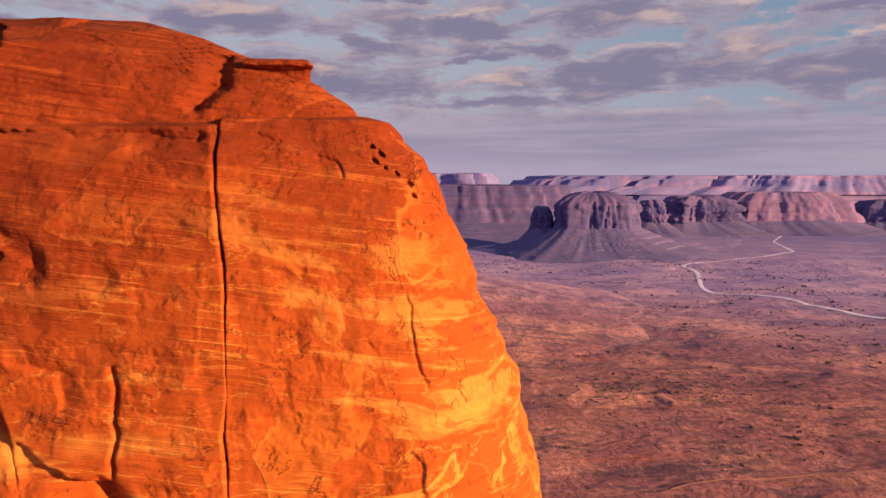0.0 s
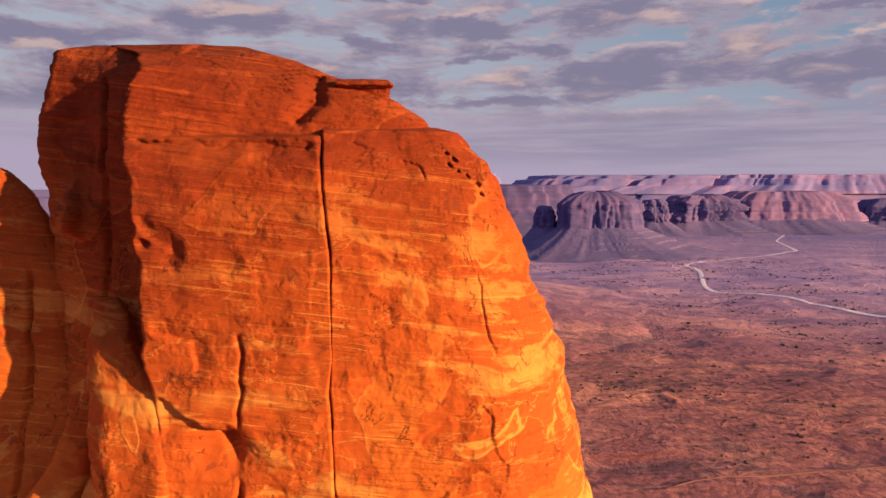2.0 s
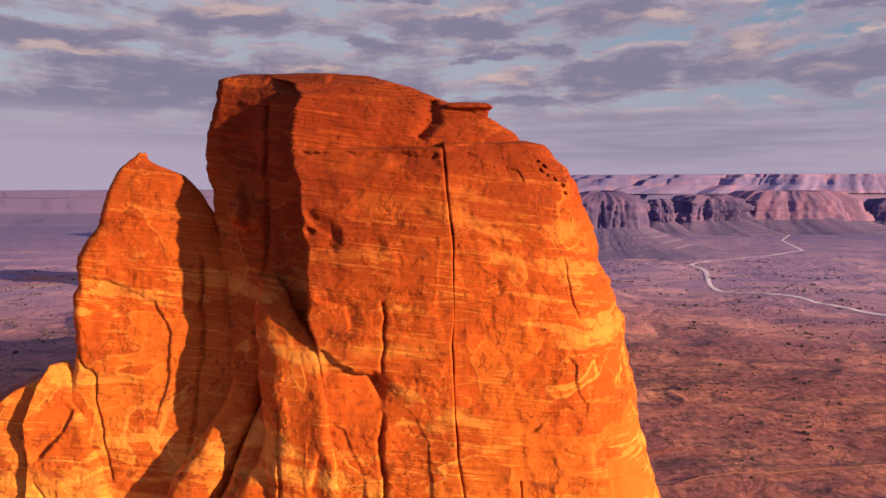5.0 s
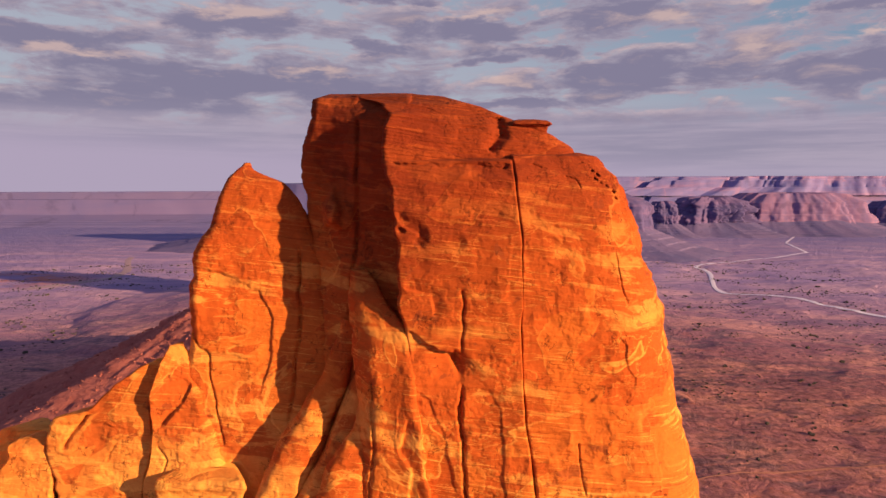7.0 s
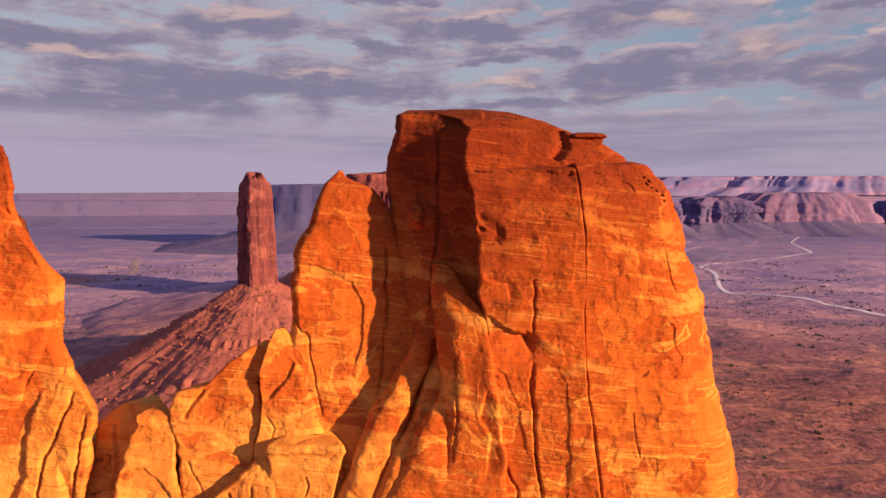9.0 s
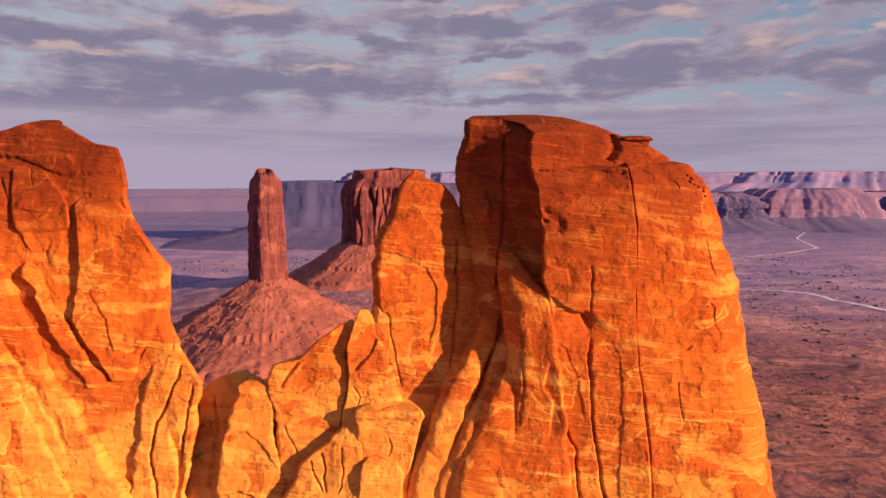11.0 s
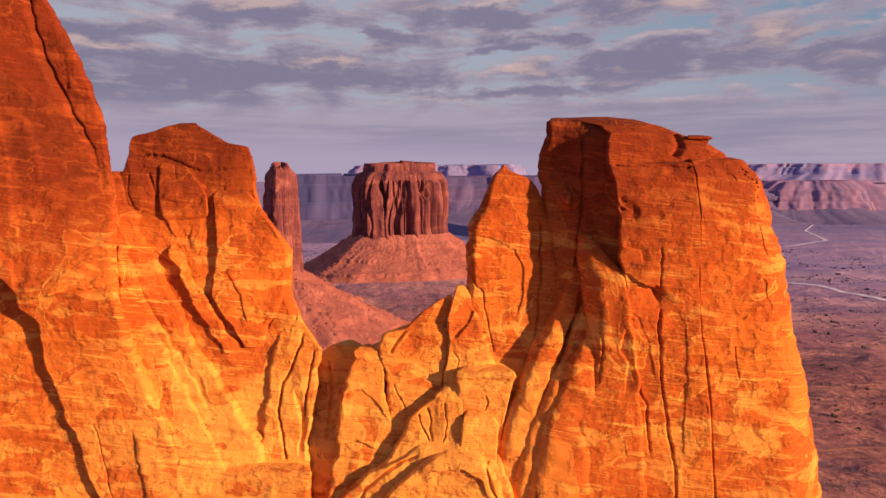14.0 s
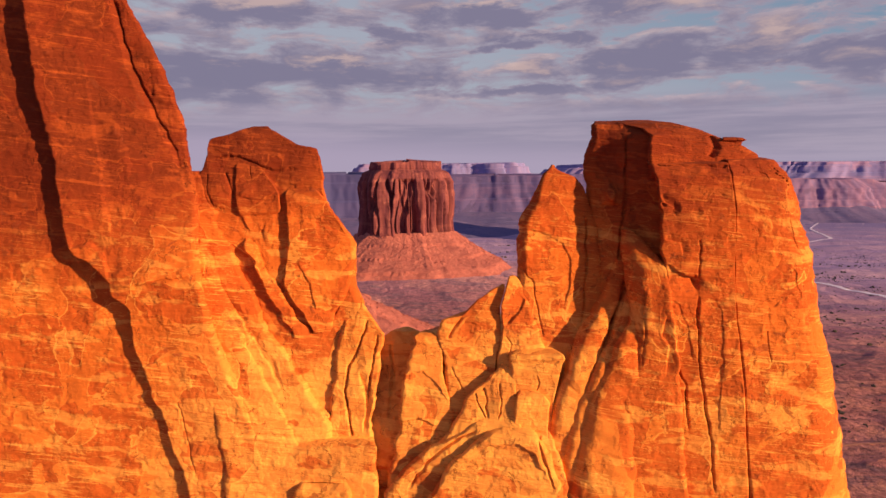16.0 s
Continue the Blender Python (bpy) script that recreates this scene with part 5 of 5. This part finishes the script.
fin = thing("sandstone_fin", (-62, 24, 165), "huge smooth orange sandstone fin split by a long diagonal crack", "rock fin")


def fin_face(x, z):
    r = crack(x, z, [(-61.6, 217.5), (-61.0, 215.2), (-59.8, 210.8), (-58.2, 207.3), (-56.6, 204.3), (-55.4, 201.2)], 0.14, 0.5)
    r += step(x, z, [(-64.0, 224), (-61.0, 215.2), (-59.8, 210.8), (-58.2, 207.3), (-56.6, 204.3), (-55.3, 201.2), (-54.6, 198.6)], 0.45, 0.12, 3.0)
    r += crack(x, z, [(-58.4, 208.6), (-56.6, 208.4)], 0.08, 0.25) + step(x, z, [(-60.9, 191.3), (-57.5, 191.8), (-53.2, 192.5)], -0.28, 0.05, 2.2)
    r += step(x, z, [(-64.6, 194.6), (-63.0, 195.4), (-61.4, 194.2), (-60.9, 192.0)], 0.3, 0.06, 1.6)
    r += step(x, z, [(-63.4, 212), (-62.6, 205), (-61.6, 199), (-60.6, 195)], 0.12, 0.10, 4.0)
    return r + step(x, z, [(-59.0, 186.6), (-57.0, 186.9), (-55.4, 187.8)], 0.06, 0.04, 1.0) + crack(x, z, [(-55.6, 181.0), (-55.0, 178.0), (-54.2, 174.0)], 0.05, 0.15)


rock_mass("main_face", rock, fin, [
    (236.0, -74.0, -69.0, 24.0, 25.0, 1, 1, 1, 1),
    (228.0, -71.5, -65.0, 20.5, 22.0, 0.6, 0.5, 1, 1),
    (217.0, -68.5, -60.4, 18.3, 20.6, 0.4, 0.5, 0.6, 0.6),
    (213.4, -68.0, -58.3, 17.7, 20.5, 0.4, 0.5, 0.6, 0.6),
    (208.8, -67.4, -56.4, 17.2, 20.4, 0.4, 0.5, 0.6, 0.6),
    (205.4, -66.5, -55.4, 17.0, 20.3, 0.4, 0.5, 0.5, 0.6),
    (203.4, -66.0, -55.3, 16.9, 20.2, 0.4, 0.5, 0.5, 0.6),
    (201.9, -65.8, -54.9, 16.8, 19.8, 0.4, 0.5, 0.5, 0.6),
    (199.0, -65.4, -54.0, 16.5, 19.0, 0.3, 0.4, 0.5, 0.6),
    (195.0, -64.7, -53.5, 16.3, 17.6, 0.3, 0.4, 0.5, 0.6),
    (194.2, -64.3, -53.4, 16.2, 17.2, 0.3, 0.4, 0.5, 0.6),
    (193.7, -62.8, -53.2, 16.1, 16.9, 0.3, 0.4, 0.5, 0.6),
    (191.8, -60.95, -52.9, 15.9, 16.0, 0.25, 0.4, 0.5, 0.6),
    (190.7, -60.8, -52.8, 16.0, 16.0, 0.25, 0.4, 0.5, 0.6),
    (189.8, -59.6, -52.7, 16.1, 16.2, 0.25, 0.4, 0.5, 0.6),
    (186.6, -59.4, -51.9, 16.3, 16.6, 0.25, 0.4, 0.6, 0.6),
    (182.4, -58.3, -50.5, 16.5, 16.9, 0.25, 0.4, 0.6, 0.6),
    (179.7, -57.2, -49.2, 16.5, 16.8, 0.25, 0.4, 0.6, 0.6),
    (176.5, -56.2, -48.2, 16.4, 16.7, 0.3, 0.4, 0.6, 0.6),
    (171.7, -54.7, -46.9, 16.1, 16.4, 0.3, 0.5, 0.8, 0.8),
    (168.0, -53.6, -46.0, 15.8, 16.2, 0.5, 0.5, 0.8, 0.8)], 27.5, fin_face, 0.085, seed=127, facet=(5, 8, 0.03, 0.02), sheet=0.035)
rock_mass("back_face", rock, fin, [
    (240.0, -92.0, -72.0, 26.0, 27.0, 2, 2, 1, 1),
    (226.0, -96.0, -66.0, 19.6, 21.6, 2, 2, 1, 1),
    (205.0, -99.0, -60.0, 16.2, 18.6, 2, 2, 1, 1),
    (194.0, -100.0, -57.0, 15.2, 17.8, 2, 2, 1, 1),
    (180.0, -100.0, -52.0, 14.6, 17.4, 2, 2, 1, 1),
    (165.0, -102.0, -47.0, 14.0, 17.0, 2, 2, 1, 1)], 29, None, 0.12, seed=131, facet=(7, 10, 0.03, 0.02), sheet=0.03)

base = thing("sandstone_cliff", (-40, 25, 0), "massive red sandstone cliff carrying the towers above its talus", "cliff")
rock_mass("cliff", rock, base, [
    (184.0, -37.0, -14.0, 21.6, 21.2, 1, 1, 1, 1),
    (178.0, -62.0, -8.0, 20.6, 20.6, 1, 1, 1, 1),
    (171.0, -98.0, 3.0, 19.0, 19.0, 3, 3, 4, 5),
    (169.2, -101.0, 8.0, 14.6, 14.6, 3, 3, 5, 6),
    (165.0, -103.0, 10.0, 13.4, 13.4, 3, 3, 5, 6),
    (140.0, -106.0, 13.0, 11.0, 11.0, 4, 4, 6, 7),
    (90.0, -112.0, 18.0, 7.0, 7.0, 6, 6, 8, 8),
    (50.0, -116.0, 22.0, 3.0, 3.0, 6, 6, 8, 8)], 44, None, 0.5, seed=137, rough=0.2, facet=(9, 14, 0.12, 0.5))


def scree_slope():
    """The slope of rubble that runs from the cliff's foot down to the plain on all sides."""
    m = 260
    a = np.linspace(0, 2 * np.pi, m, endpoint=False)
    V = np.repeat(np.linspace(0, 1, 70)[:, None], m, 1)
    c, s = np.cos(a)[None], np.sin(a)[None]
    r0 = 1 / (np.abs(c) ** 4 + np.abs(s) ** 4) ** 0.25
    X, Y = c * r0 * 66 + V * c * 95, s * r0 * 20 + V * s * 95
    H = 66 * (1 - V) ** 1.3 - 8 * smooth(0.85, 1, V)
    H = H + (2.2 * fbm(X / 9, Y / 9, 0 * X, 4, 201, 0.6) + 5 * np.abs(fbm(c * 5 + 0 * V, s * 5 + 0 * V, V, 3, 203))) * smooth(0, 0.1, V)
    verts = np.stack([X - 47 + 40, Y + 24 - 25, H], -1).reshape(-1, 3)
    return part("talus", mesh_of("talus", verts, tube_faces(70, m)[:, ::-1], rock), base, "rubble slope of red sandstone")


scree_slope()


# ---- far buttes and mesas ----
def butte(name, label, place, half, top, cliff_foot, spread, mat, talus_mat, seed, square=2.6, flute=0.12, cap=0.9, count=(150, 110), category="butte", lean=0.10, steps=0.0, dome=0.0, alcove=0.0, ragged=0.0, profile=None, turn=0.0, fall=1.12, terrace_at=0.0, lobe=0.16, boulders=0):
    """A fluted cliff on a skirt of talus. half: half width and half depth; top, cliff_foot: heights; spread: how far the talus reaches."""
    ob = thing(name, (place[0], place[1], 0), label, category)
    a = np.linspace(0, 2 * np.pi, count[0], endpoint=False)
    c, s = np.cos(a), np.sin(a)
    r0 = 1 / (np.abs(c) ** square + np.abs(s) ** square) ** (1 / square)
    v = np.linspace(0, 1, count[1])
    size = math.sqrt(half[0] * half[1])
    k = 5.0 / size
    px, py = c * r0 * half[0], s * r0 * half[1]
    lobes = 1 + lobe * fbm(px * 1.6 / size, py * 1.6 / size, 0 * px, 3, seed)
    V, A = np.meshgrid(v, a, indexing="ij")
    H = cliff_foot - 0.12 * (top - cliff_foot) + V * (top - cliff_foot) * 1.12
    wave = 4.4 / size if size < 40 else 5.0 / size if size < 100 else 9.0 / (size + 250)
    groove = np.abs(fbm(px[None] * wave, py[None] * wave, H * wave * (0.035 if size < 40 else 0.11), 3, seed + 3))
    taper = np.interp(V, [p[0] for p in profile], [p[1] for p in profile]) if profile else 1.04 - lean * V
    ledges = (0.02 if steps else 0.0) * np.sign(value_noise(0 * V, 0 * V + seed, V * 7, seed)) * smooth(0.55, 0.75, V)
    R = lobes[None] * taper * (1 - flute * 2 * smooth(0, 0.35, 0.35 - groove) * (1 - 0.92 * smooth(0.76, 0.81, V))) + ledges
    R = R + 0.03 * fbm(px[None] * k, py[None] * k, H * 0.25 * k, 4, seed + 9)
    R = R * (1 + ragged * fbm(px[None] * 1.7 / size + seed, py[None] * 1.7 / size, H * 2.2 / size, 4, seed + 27, 0.55))
    bay = alcove * fbm(px[None] / 170, py[None] / 170, H / 420, 5, seed + 15, 0.6)
    crown = smooth(cap, 1.0, V)
    H = H + crown * (top - cliff_foot) * 0.03 * fbm(px[None] * 2 / size, py[None] * 2 / size, 0 * V, 3, seed + 12)
    X, Y = R * (c * r0)[None] * half[0] + bay * c, R * (s * r0)[None] * half[1] + bay * s
    n = count[0]
    inner = []
    for q in (0.8, 0.5, 0.02):
        hx, hy = X[-1] * q, Y[-1] * q
        inner.append(np.stack([hx, hy, H[-1] + (0.02 * (1 - q) + dome * (1 - q * q)) * (top - cliff_foot) + 0.01 * (top - cliff_foot) * fbm(hx * k, hy * k, 0 * hx, 2, seed)], -1))
    verts = np.concatenate([np.stack([X, Y, H], -1).reshape(-1, 3), *inner])
    verts = verts @ np.array(Matrix.Rotation(radians(-turn), 3, "Z"))
    part("cliff", mesh_of("cliff", verts, tube_faces(count[1] + 3, n), mat), ob)
    if spread:
        m = 420
        a = np.linspace(0, 2 * np.pi, m, endpoint=False)
        c, s = np.cos(a), np.sin(a)
        r0 = 1 / (np.abs(c) ** square + np.abs(s) ** square) ** (1 / square)
        px, py = c * r0 * half[0], s * r0 * half[1]
        lobes = 1 + lobe * fbm(px * 1.6 / size, py * 1.6 / size, 0 * px, 3, seed)
        V = np.repeat(np.linspace(0, 1, 150)[:, None], m, 1)
        reach = spread * (1 + 0.15 * fbm(c * 2, s * 2, 0 * c, 3, seed + 20))
        bx, by = lobes * px * 0.97, lobes * py * 0.97
        X, Y = bx[None] + V * reach[None] * c[None], by[None] + V * reach[None] * s[None]
        H = terrace_at + (cliff_foot + 4 - terrace_at) * (1 - V) ** fall - 7 * smooth(0.8, 1, V)
        belly = np.sin(np.pi * np.clip(V * 1.05, 0, 1))
        runs = np.abs(fbm(c[None] * 9 + 0 * V, s[None] * 9 + 0 * V, V * 0.9, 4, seed + 21))
        H = H + 0.018 * cliff_foot * (runs - 0.35) * belly
        H = H + 0.007 * cliff_foot * fbm(X * 34 / spread, Y * 34 / spread, 0 * H, 5, seed + 22, 0.62) * smooth(0, 0.06, V)
        bench = np.round(H / (0.19 * cliff_foot)) * 0.19 * cliff_foot
        H = H + 0.22 * (bench - H) * smooth(0.05, 0.2, V) * smooth(-0.3, 0.3, fbm(c[None] * 2, s[None] * 2, V * 2, 2, seed + 25))
        verts = np.stack([X, Y, H], -1).reshape(-1, 3)
        part("talus", mesh_of("talus", verts, tube_faces(150, m)[:, ::-1], talus_mat), ob, "skirt of boulders and scree")
        if boulders:
            tagged(part("boulders", rubble("boulders", verts.reshape(150, m, 3), boulders, seed, talus_mat), ob, "fallen red boulders on the scree"), kind="stuff")
        if terrace_at:
            V = np.repeat(np.linspace(0, 1, 60)[:, None], m, 1)
            edge_x, edge_y = bx + 0.9 * reach * c, by + 0.9 * reach * s
            X, Y = edge_x[None] + V * c * 330, edge_y[None] + V * s * 330
            H = (terrace_at - 3) * (1 - V) ** 1.3 - 6 * smooth(0.85, 1, V) + 1.6 * fbm(X / 40, Y / 40, 0 * X, 5, seed + 40) * smooth(0, 0.1, V)
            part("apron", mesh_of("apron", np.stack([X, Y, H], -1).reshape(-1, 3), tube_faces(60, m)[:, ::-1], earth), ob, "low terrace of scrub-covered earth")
    return ob


def rubble(name, slope, n, seed, mat):
    """Angular boulders of all sizes half sunk into a slope given as a grid of places."""
    rng = np.random.default_rng(seed)
    r, c = (rng.random(n) ** 0.8 * (slope.shape[0] * 0.85)).astype(int), rng.integers(0, slope.shape[1], n)
    q = slope[r, c] + rng.normal(0, 1.0, (n, 3)) * (1.2, 1.2, 0.0)
    size = 0.28 + 0.9 * rng.random(n) ** 5
    corner = np.array([(a, b, d) for a in (-1, 1) for b in (-1, 1) for d in (-1, 1)], float)
    box = np.array([(0, 1, 3, 2), (4, 6, 7, 5), (0, 4, 5, 1), (2, 3, 7, 6), (0, 2, 6, 4), (1, 5, 7, 3)])
    p = corner[None] * rng.uniform(0.45, 1.1, (n, 8, 3)) * size[:, None, None] * (1.0, 1.0, 0.8)
    turn = rng.random(n) * 6.3
    x, y = p[..., 0] * np.cos(turn)[:, None] - p[..., 1] * np.sin(turn)[:, None], p[..., 0] * np.sin(turn)[:, None] + p[..., 1] * np.cos(turn)[:, None]
    p = np.stack([x, y, p[..., 2] + 0.35 * size[:, None]], -1) + q[:, None]
    return mesh_of(name, p.reshape(-1, 3), (box[None] + 8 * np.arange(n)[:, None, None]).reshape(-1, 4), mat, False)


def far_scree(name, dark, plain, light, size, bump):
    """Scree of mixed boulders, about size metres across."""
    m, g = material(name)
    at = g.node("ShaderNodeNewGeometry")
    big = g.noise(at, 0.22 / size, 6.0, 0.6, 0.5)
    stones = g.noise(at, 1.0 / size, 8.0, 0.72, 0.3)
    color = g.mix(g.ramp(big, 0.38, 0.62), dark, plain)
    color = g.mix(g.math("MULTIPLY", g.ramp(stones, 0.55, 0.68), 0.7), color, light)
    color = g.mix(g.math("MULTIPLY", g.ramp(stones, 0.45, 0.34), 0.6), color, tuple(0.6 * c for c in dark))
    surface(g, color, 0.95, stones, bump, 0.9, 0.05)
    return m


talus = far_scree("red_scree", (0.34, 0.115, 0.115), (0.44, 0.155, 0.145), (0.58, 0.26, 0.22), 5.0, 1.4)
# far scree, its violet standing for the haze in front of it
hazy_violet_scree = far_scree("hazy_violet_scree", (0.140, 0.130, 0.320), (0.180, 0.150, 0.340), (0.21, 0.160, 0.350), 30.0, 0.7)


def far_place(px, t, distance):
    """Where a bearing lies at a distance from the camera's stand at one of the rows."""
    row = [r for r in ROWS if r[0] == t][0]
    x, y, yaw = METRES * row[1], METRES * row[2], radians(row[4])
    b = math.atan(px) - yaw
    return x + distance * math.sin(b) / math.cos(math.atan(px)), y + distance * math.cos(b) / math.cos(math.atan(px))


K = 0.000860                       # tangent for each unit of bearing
def bearing(u):
    return (u - 784) * K


MESA = [(0, 1.16), (0.42, 1.03), (0.44, 0.99), (0.80, 0.97), (0.82, 0.94), (1, 0.93)]
DOME = [(0, 1.08), (0.15, 1.03), (0.70, 1.0), (0.76, 0.95), (0.86, 0.80), (0.94, 0.62), (1, 0.46)]
CASTLE = [(0, 1.08), (0.6, 1.0), (0.64, 0.9), (0.86, 0.82), (1, 0.62)]
BENCH = [(0, 1.10), (0.30, 1.02), (0.33, 0.99), (0.70, 0.97), (0.73, 0.93), (1, 0.72)]
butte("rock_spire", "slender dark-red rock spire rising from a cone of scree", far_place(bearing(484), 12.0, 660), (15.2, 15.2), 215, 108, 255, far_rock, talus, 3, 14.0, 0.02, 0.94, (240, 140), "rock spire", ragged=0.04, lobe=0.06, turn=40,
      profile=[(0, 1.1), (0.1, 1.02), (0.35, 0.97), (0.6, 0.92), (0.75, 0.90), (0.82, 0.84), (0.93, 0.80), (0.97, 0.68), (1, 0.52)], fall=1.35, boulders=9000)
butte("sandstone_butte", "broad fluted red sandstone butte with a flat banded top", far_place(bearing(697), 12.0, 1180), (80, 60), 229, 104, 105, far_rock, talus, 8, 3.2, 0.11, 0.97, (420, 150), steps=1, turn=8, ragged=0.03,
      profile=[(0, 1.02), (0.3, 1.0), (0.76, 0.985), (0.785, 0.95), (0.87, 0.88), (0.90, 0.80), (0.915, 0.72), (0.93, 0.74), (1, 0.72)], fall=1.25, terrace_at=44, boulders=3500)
# from here outwards the materials carry painted haze in their colour
butte("dark_mesa", "long dark hazy violet mesa behind the butte", far_place(bearing(600), 12.0, 2600), (300, 120), 222, 60, 400, hazy_blue_rock, hazy_violet_scree, 14, 4.0, 0.0, 0.95, (300, 60), "mesa", fall=1.5, alcove=3, lobe=0.03, profile=MESA)
butte("dark_mesa", "long low hazy violet mesa with broken cliffs", far_place(bearing(860), 12.0, 2900), (420, 120), 212, 60, 400, hazy_violet_rock, hazy_violet_scree, 15, 4.0, 0.0, 0.95, (300, 60), "mesa", fall=1.5, alcove=10, profile=MESA)
butte("domed_butte", "dark domed sandstone butte on a wide scree slope", far_place(bearing(1046), 0.0, 2150), (128, 90), 187, 74, 240, hazy_violet_rock, hazy_violet_scree, 21, 3.2, 0.05, 0.97, (260, 90), profile=DOME, ragged=0.05, fall=1.6)
butte("rock_stack", "small dark sandstone stack beside the domed butte", far_place(bearing(957), 0.0, 2200), (34, 40), 140, 74, 90, hazy_violet_rock, hazy_violet_scree, 23, 3.0, 0.05, 0.95, (120, 60), "rock stack", profile=CASTLE, ragged=0.12, fall=1.5)
butte("castle_mesa", "small dark weathered sandstone tower on the plain", far_place(bearing(1148), 0.0, 2950), (66, 60), 148, 50, 130, hazy_violet_rock, hazy_violet_scree, 25, 3.0, 0.05, 0.95, (160, 60), "mesa", profile=CASTLE, ragged=0.16, fall=1.5)
butte("castle_mesa", "ragged dark sandstone ridge breaking down in towers", far_place(bearing(1228), 0.0, 3000), (190, 80), 166, 50, 160, hazy_violet_rock, hazy_violet_scree, 26, 2.6, 0.06, 0.95, (260, 60), "mesa", profile=CASTLE, ragged=0.24, fall=1.5)
butte("pale_mesa", "hazy pink sandstone mesa with a sloped top and fluted cliffs", far_place(bearing(1365), 0.0, 3100), (315, 120), 182, 60, 190, hazy_pink_rock, hazy_violet_scree, 28, 3.4, 0.0, 0.95, (320, 70), "mesa", alcove=14, profile=BENCH, ragged=0.05, fall=1.6)
butte("low_mesa", "low hazy pink mesa at the edge of the plain", far_place(bearing(880), 0.0, 3300), (290, 140), 178, 60, 190, hazy_pink_rock, hazy_violet_scree, 33, 3.4, 0.0, 0.95, (260, 70), "mesa", alcove=9, profile=BENCH, ragged=0.06, fall=1.6)
butte("low_mesa", "low hazy violet mesa standing alone on the plain", far_place(bearing(1575), 0.0, 3300), (210, 140), 142, 40, 160, hazy_violet_rock, hazy_violet_scree, 36, 3.0, 0.0, 0.95, (220, 60), "mesa", alcove=14, profile=BENCH, ragged=0.08, fall=1.6)
butte("far_plateau", "long hazy blue-violet plateau closing the horizon", far_place(bearing(1470), 0.0, 4450), (2150, 250), 283, 175, 420, hazy_dusk_rock, hazy_dusk_rock, 41, 5.0, 0.0, 0.93, (900, 60), "plateau", alcove=26, profile=MESA)
butte("far_plateau", "hazy blue-violet mesa on the horizon", far_place(bearing(770), 0.0, 4300), (300, 200), 290, 150, 120, hazy_dusk_rock, hazy_dusk_rock, 44, 5.0, 0.0, 0.93, (200, 50), "plateau", alcove=26, profile=MESA)
butte("far_plateau", "hazy blue-violet mesa with a stepped end on the horizon", far_place(bearing(760), 12.0, 4400), (560, 200), 298, 190, 420, hazy_dusk_rock, hazy_dusk_rock, 46, 5.0, 0.0, 0.93, (300, 50), "plateau", alcove=26, profile=MESA)
butte("far_plateau", "faint hazy blue highland along the horizon", far_place(bearing(180), 9.0, 4650), (3600, 160), 197, 120, 300, hazy_lilac_rock, hazy_lilac_rock, 49, 4.0, 0.0, 0.93, (300, 40), "plateau", lean=0.1, lobe=0.0)
butte("far_plateau", "low hazy blue tableland under the horizon", far_place(bearing(120), 9.0, 4150), (3000, 120), 150, 60, 300, hazy_lilac_rock, hazy_lilac_rock, 52, 4.0, 0.0, 0.93, (300, 40), "plateau", lean=0.1, lobe=0.0)
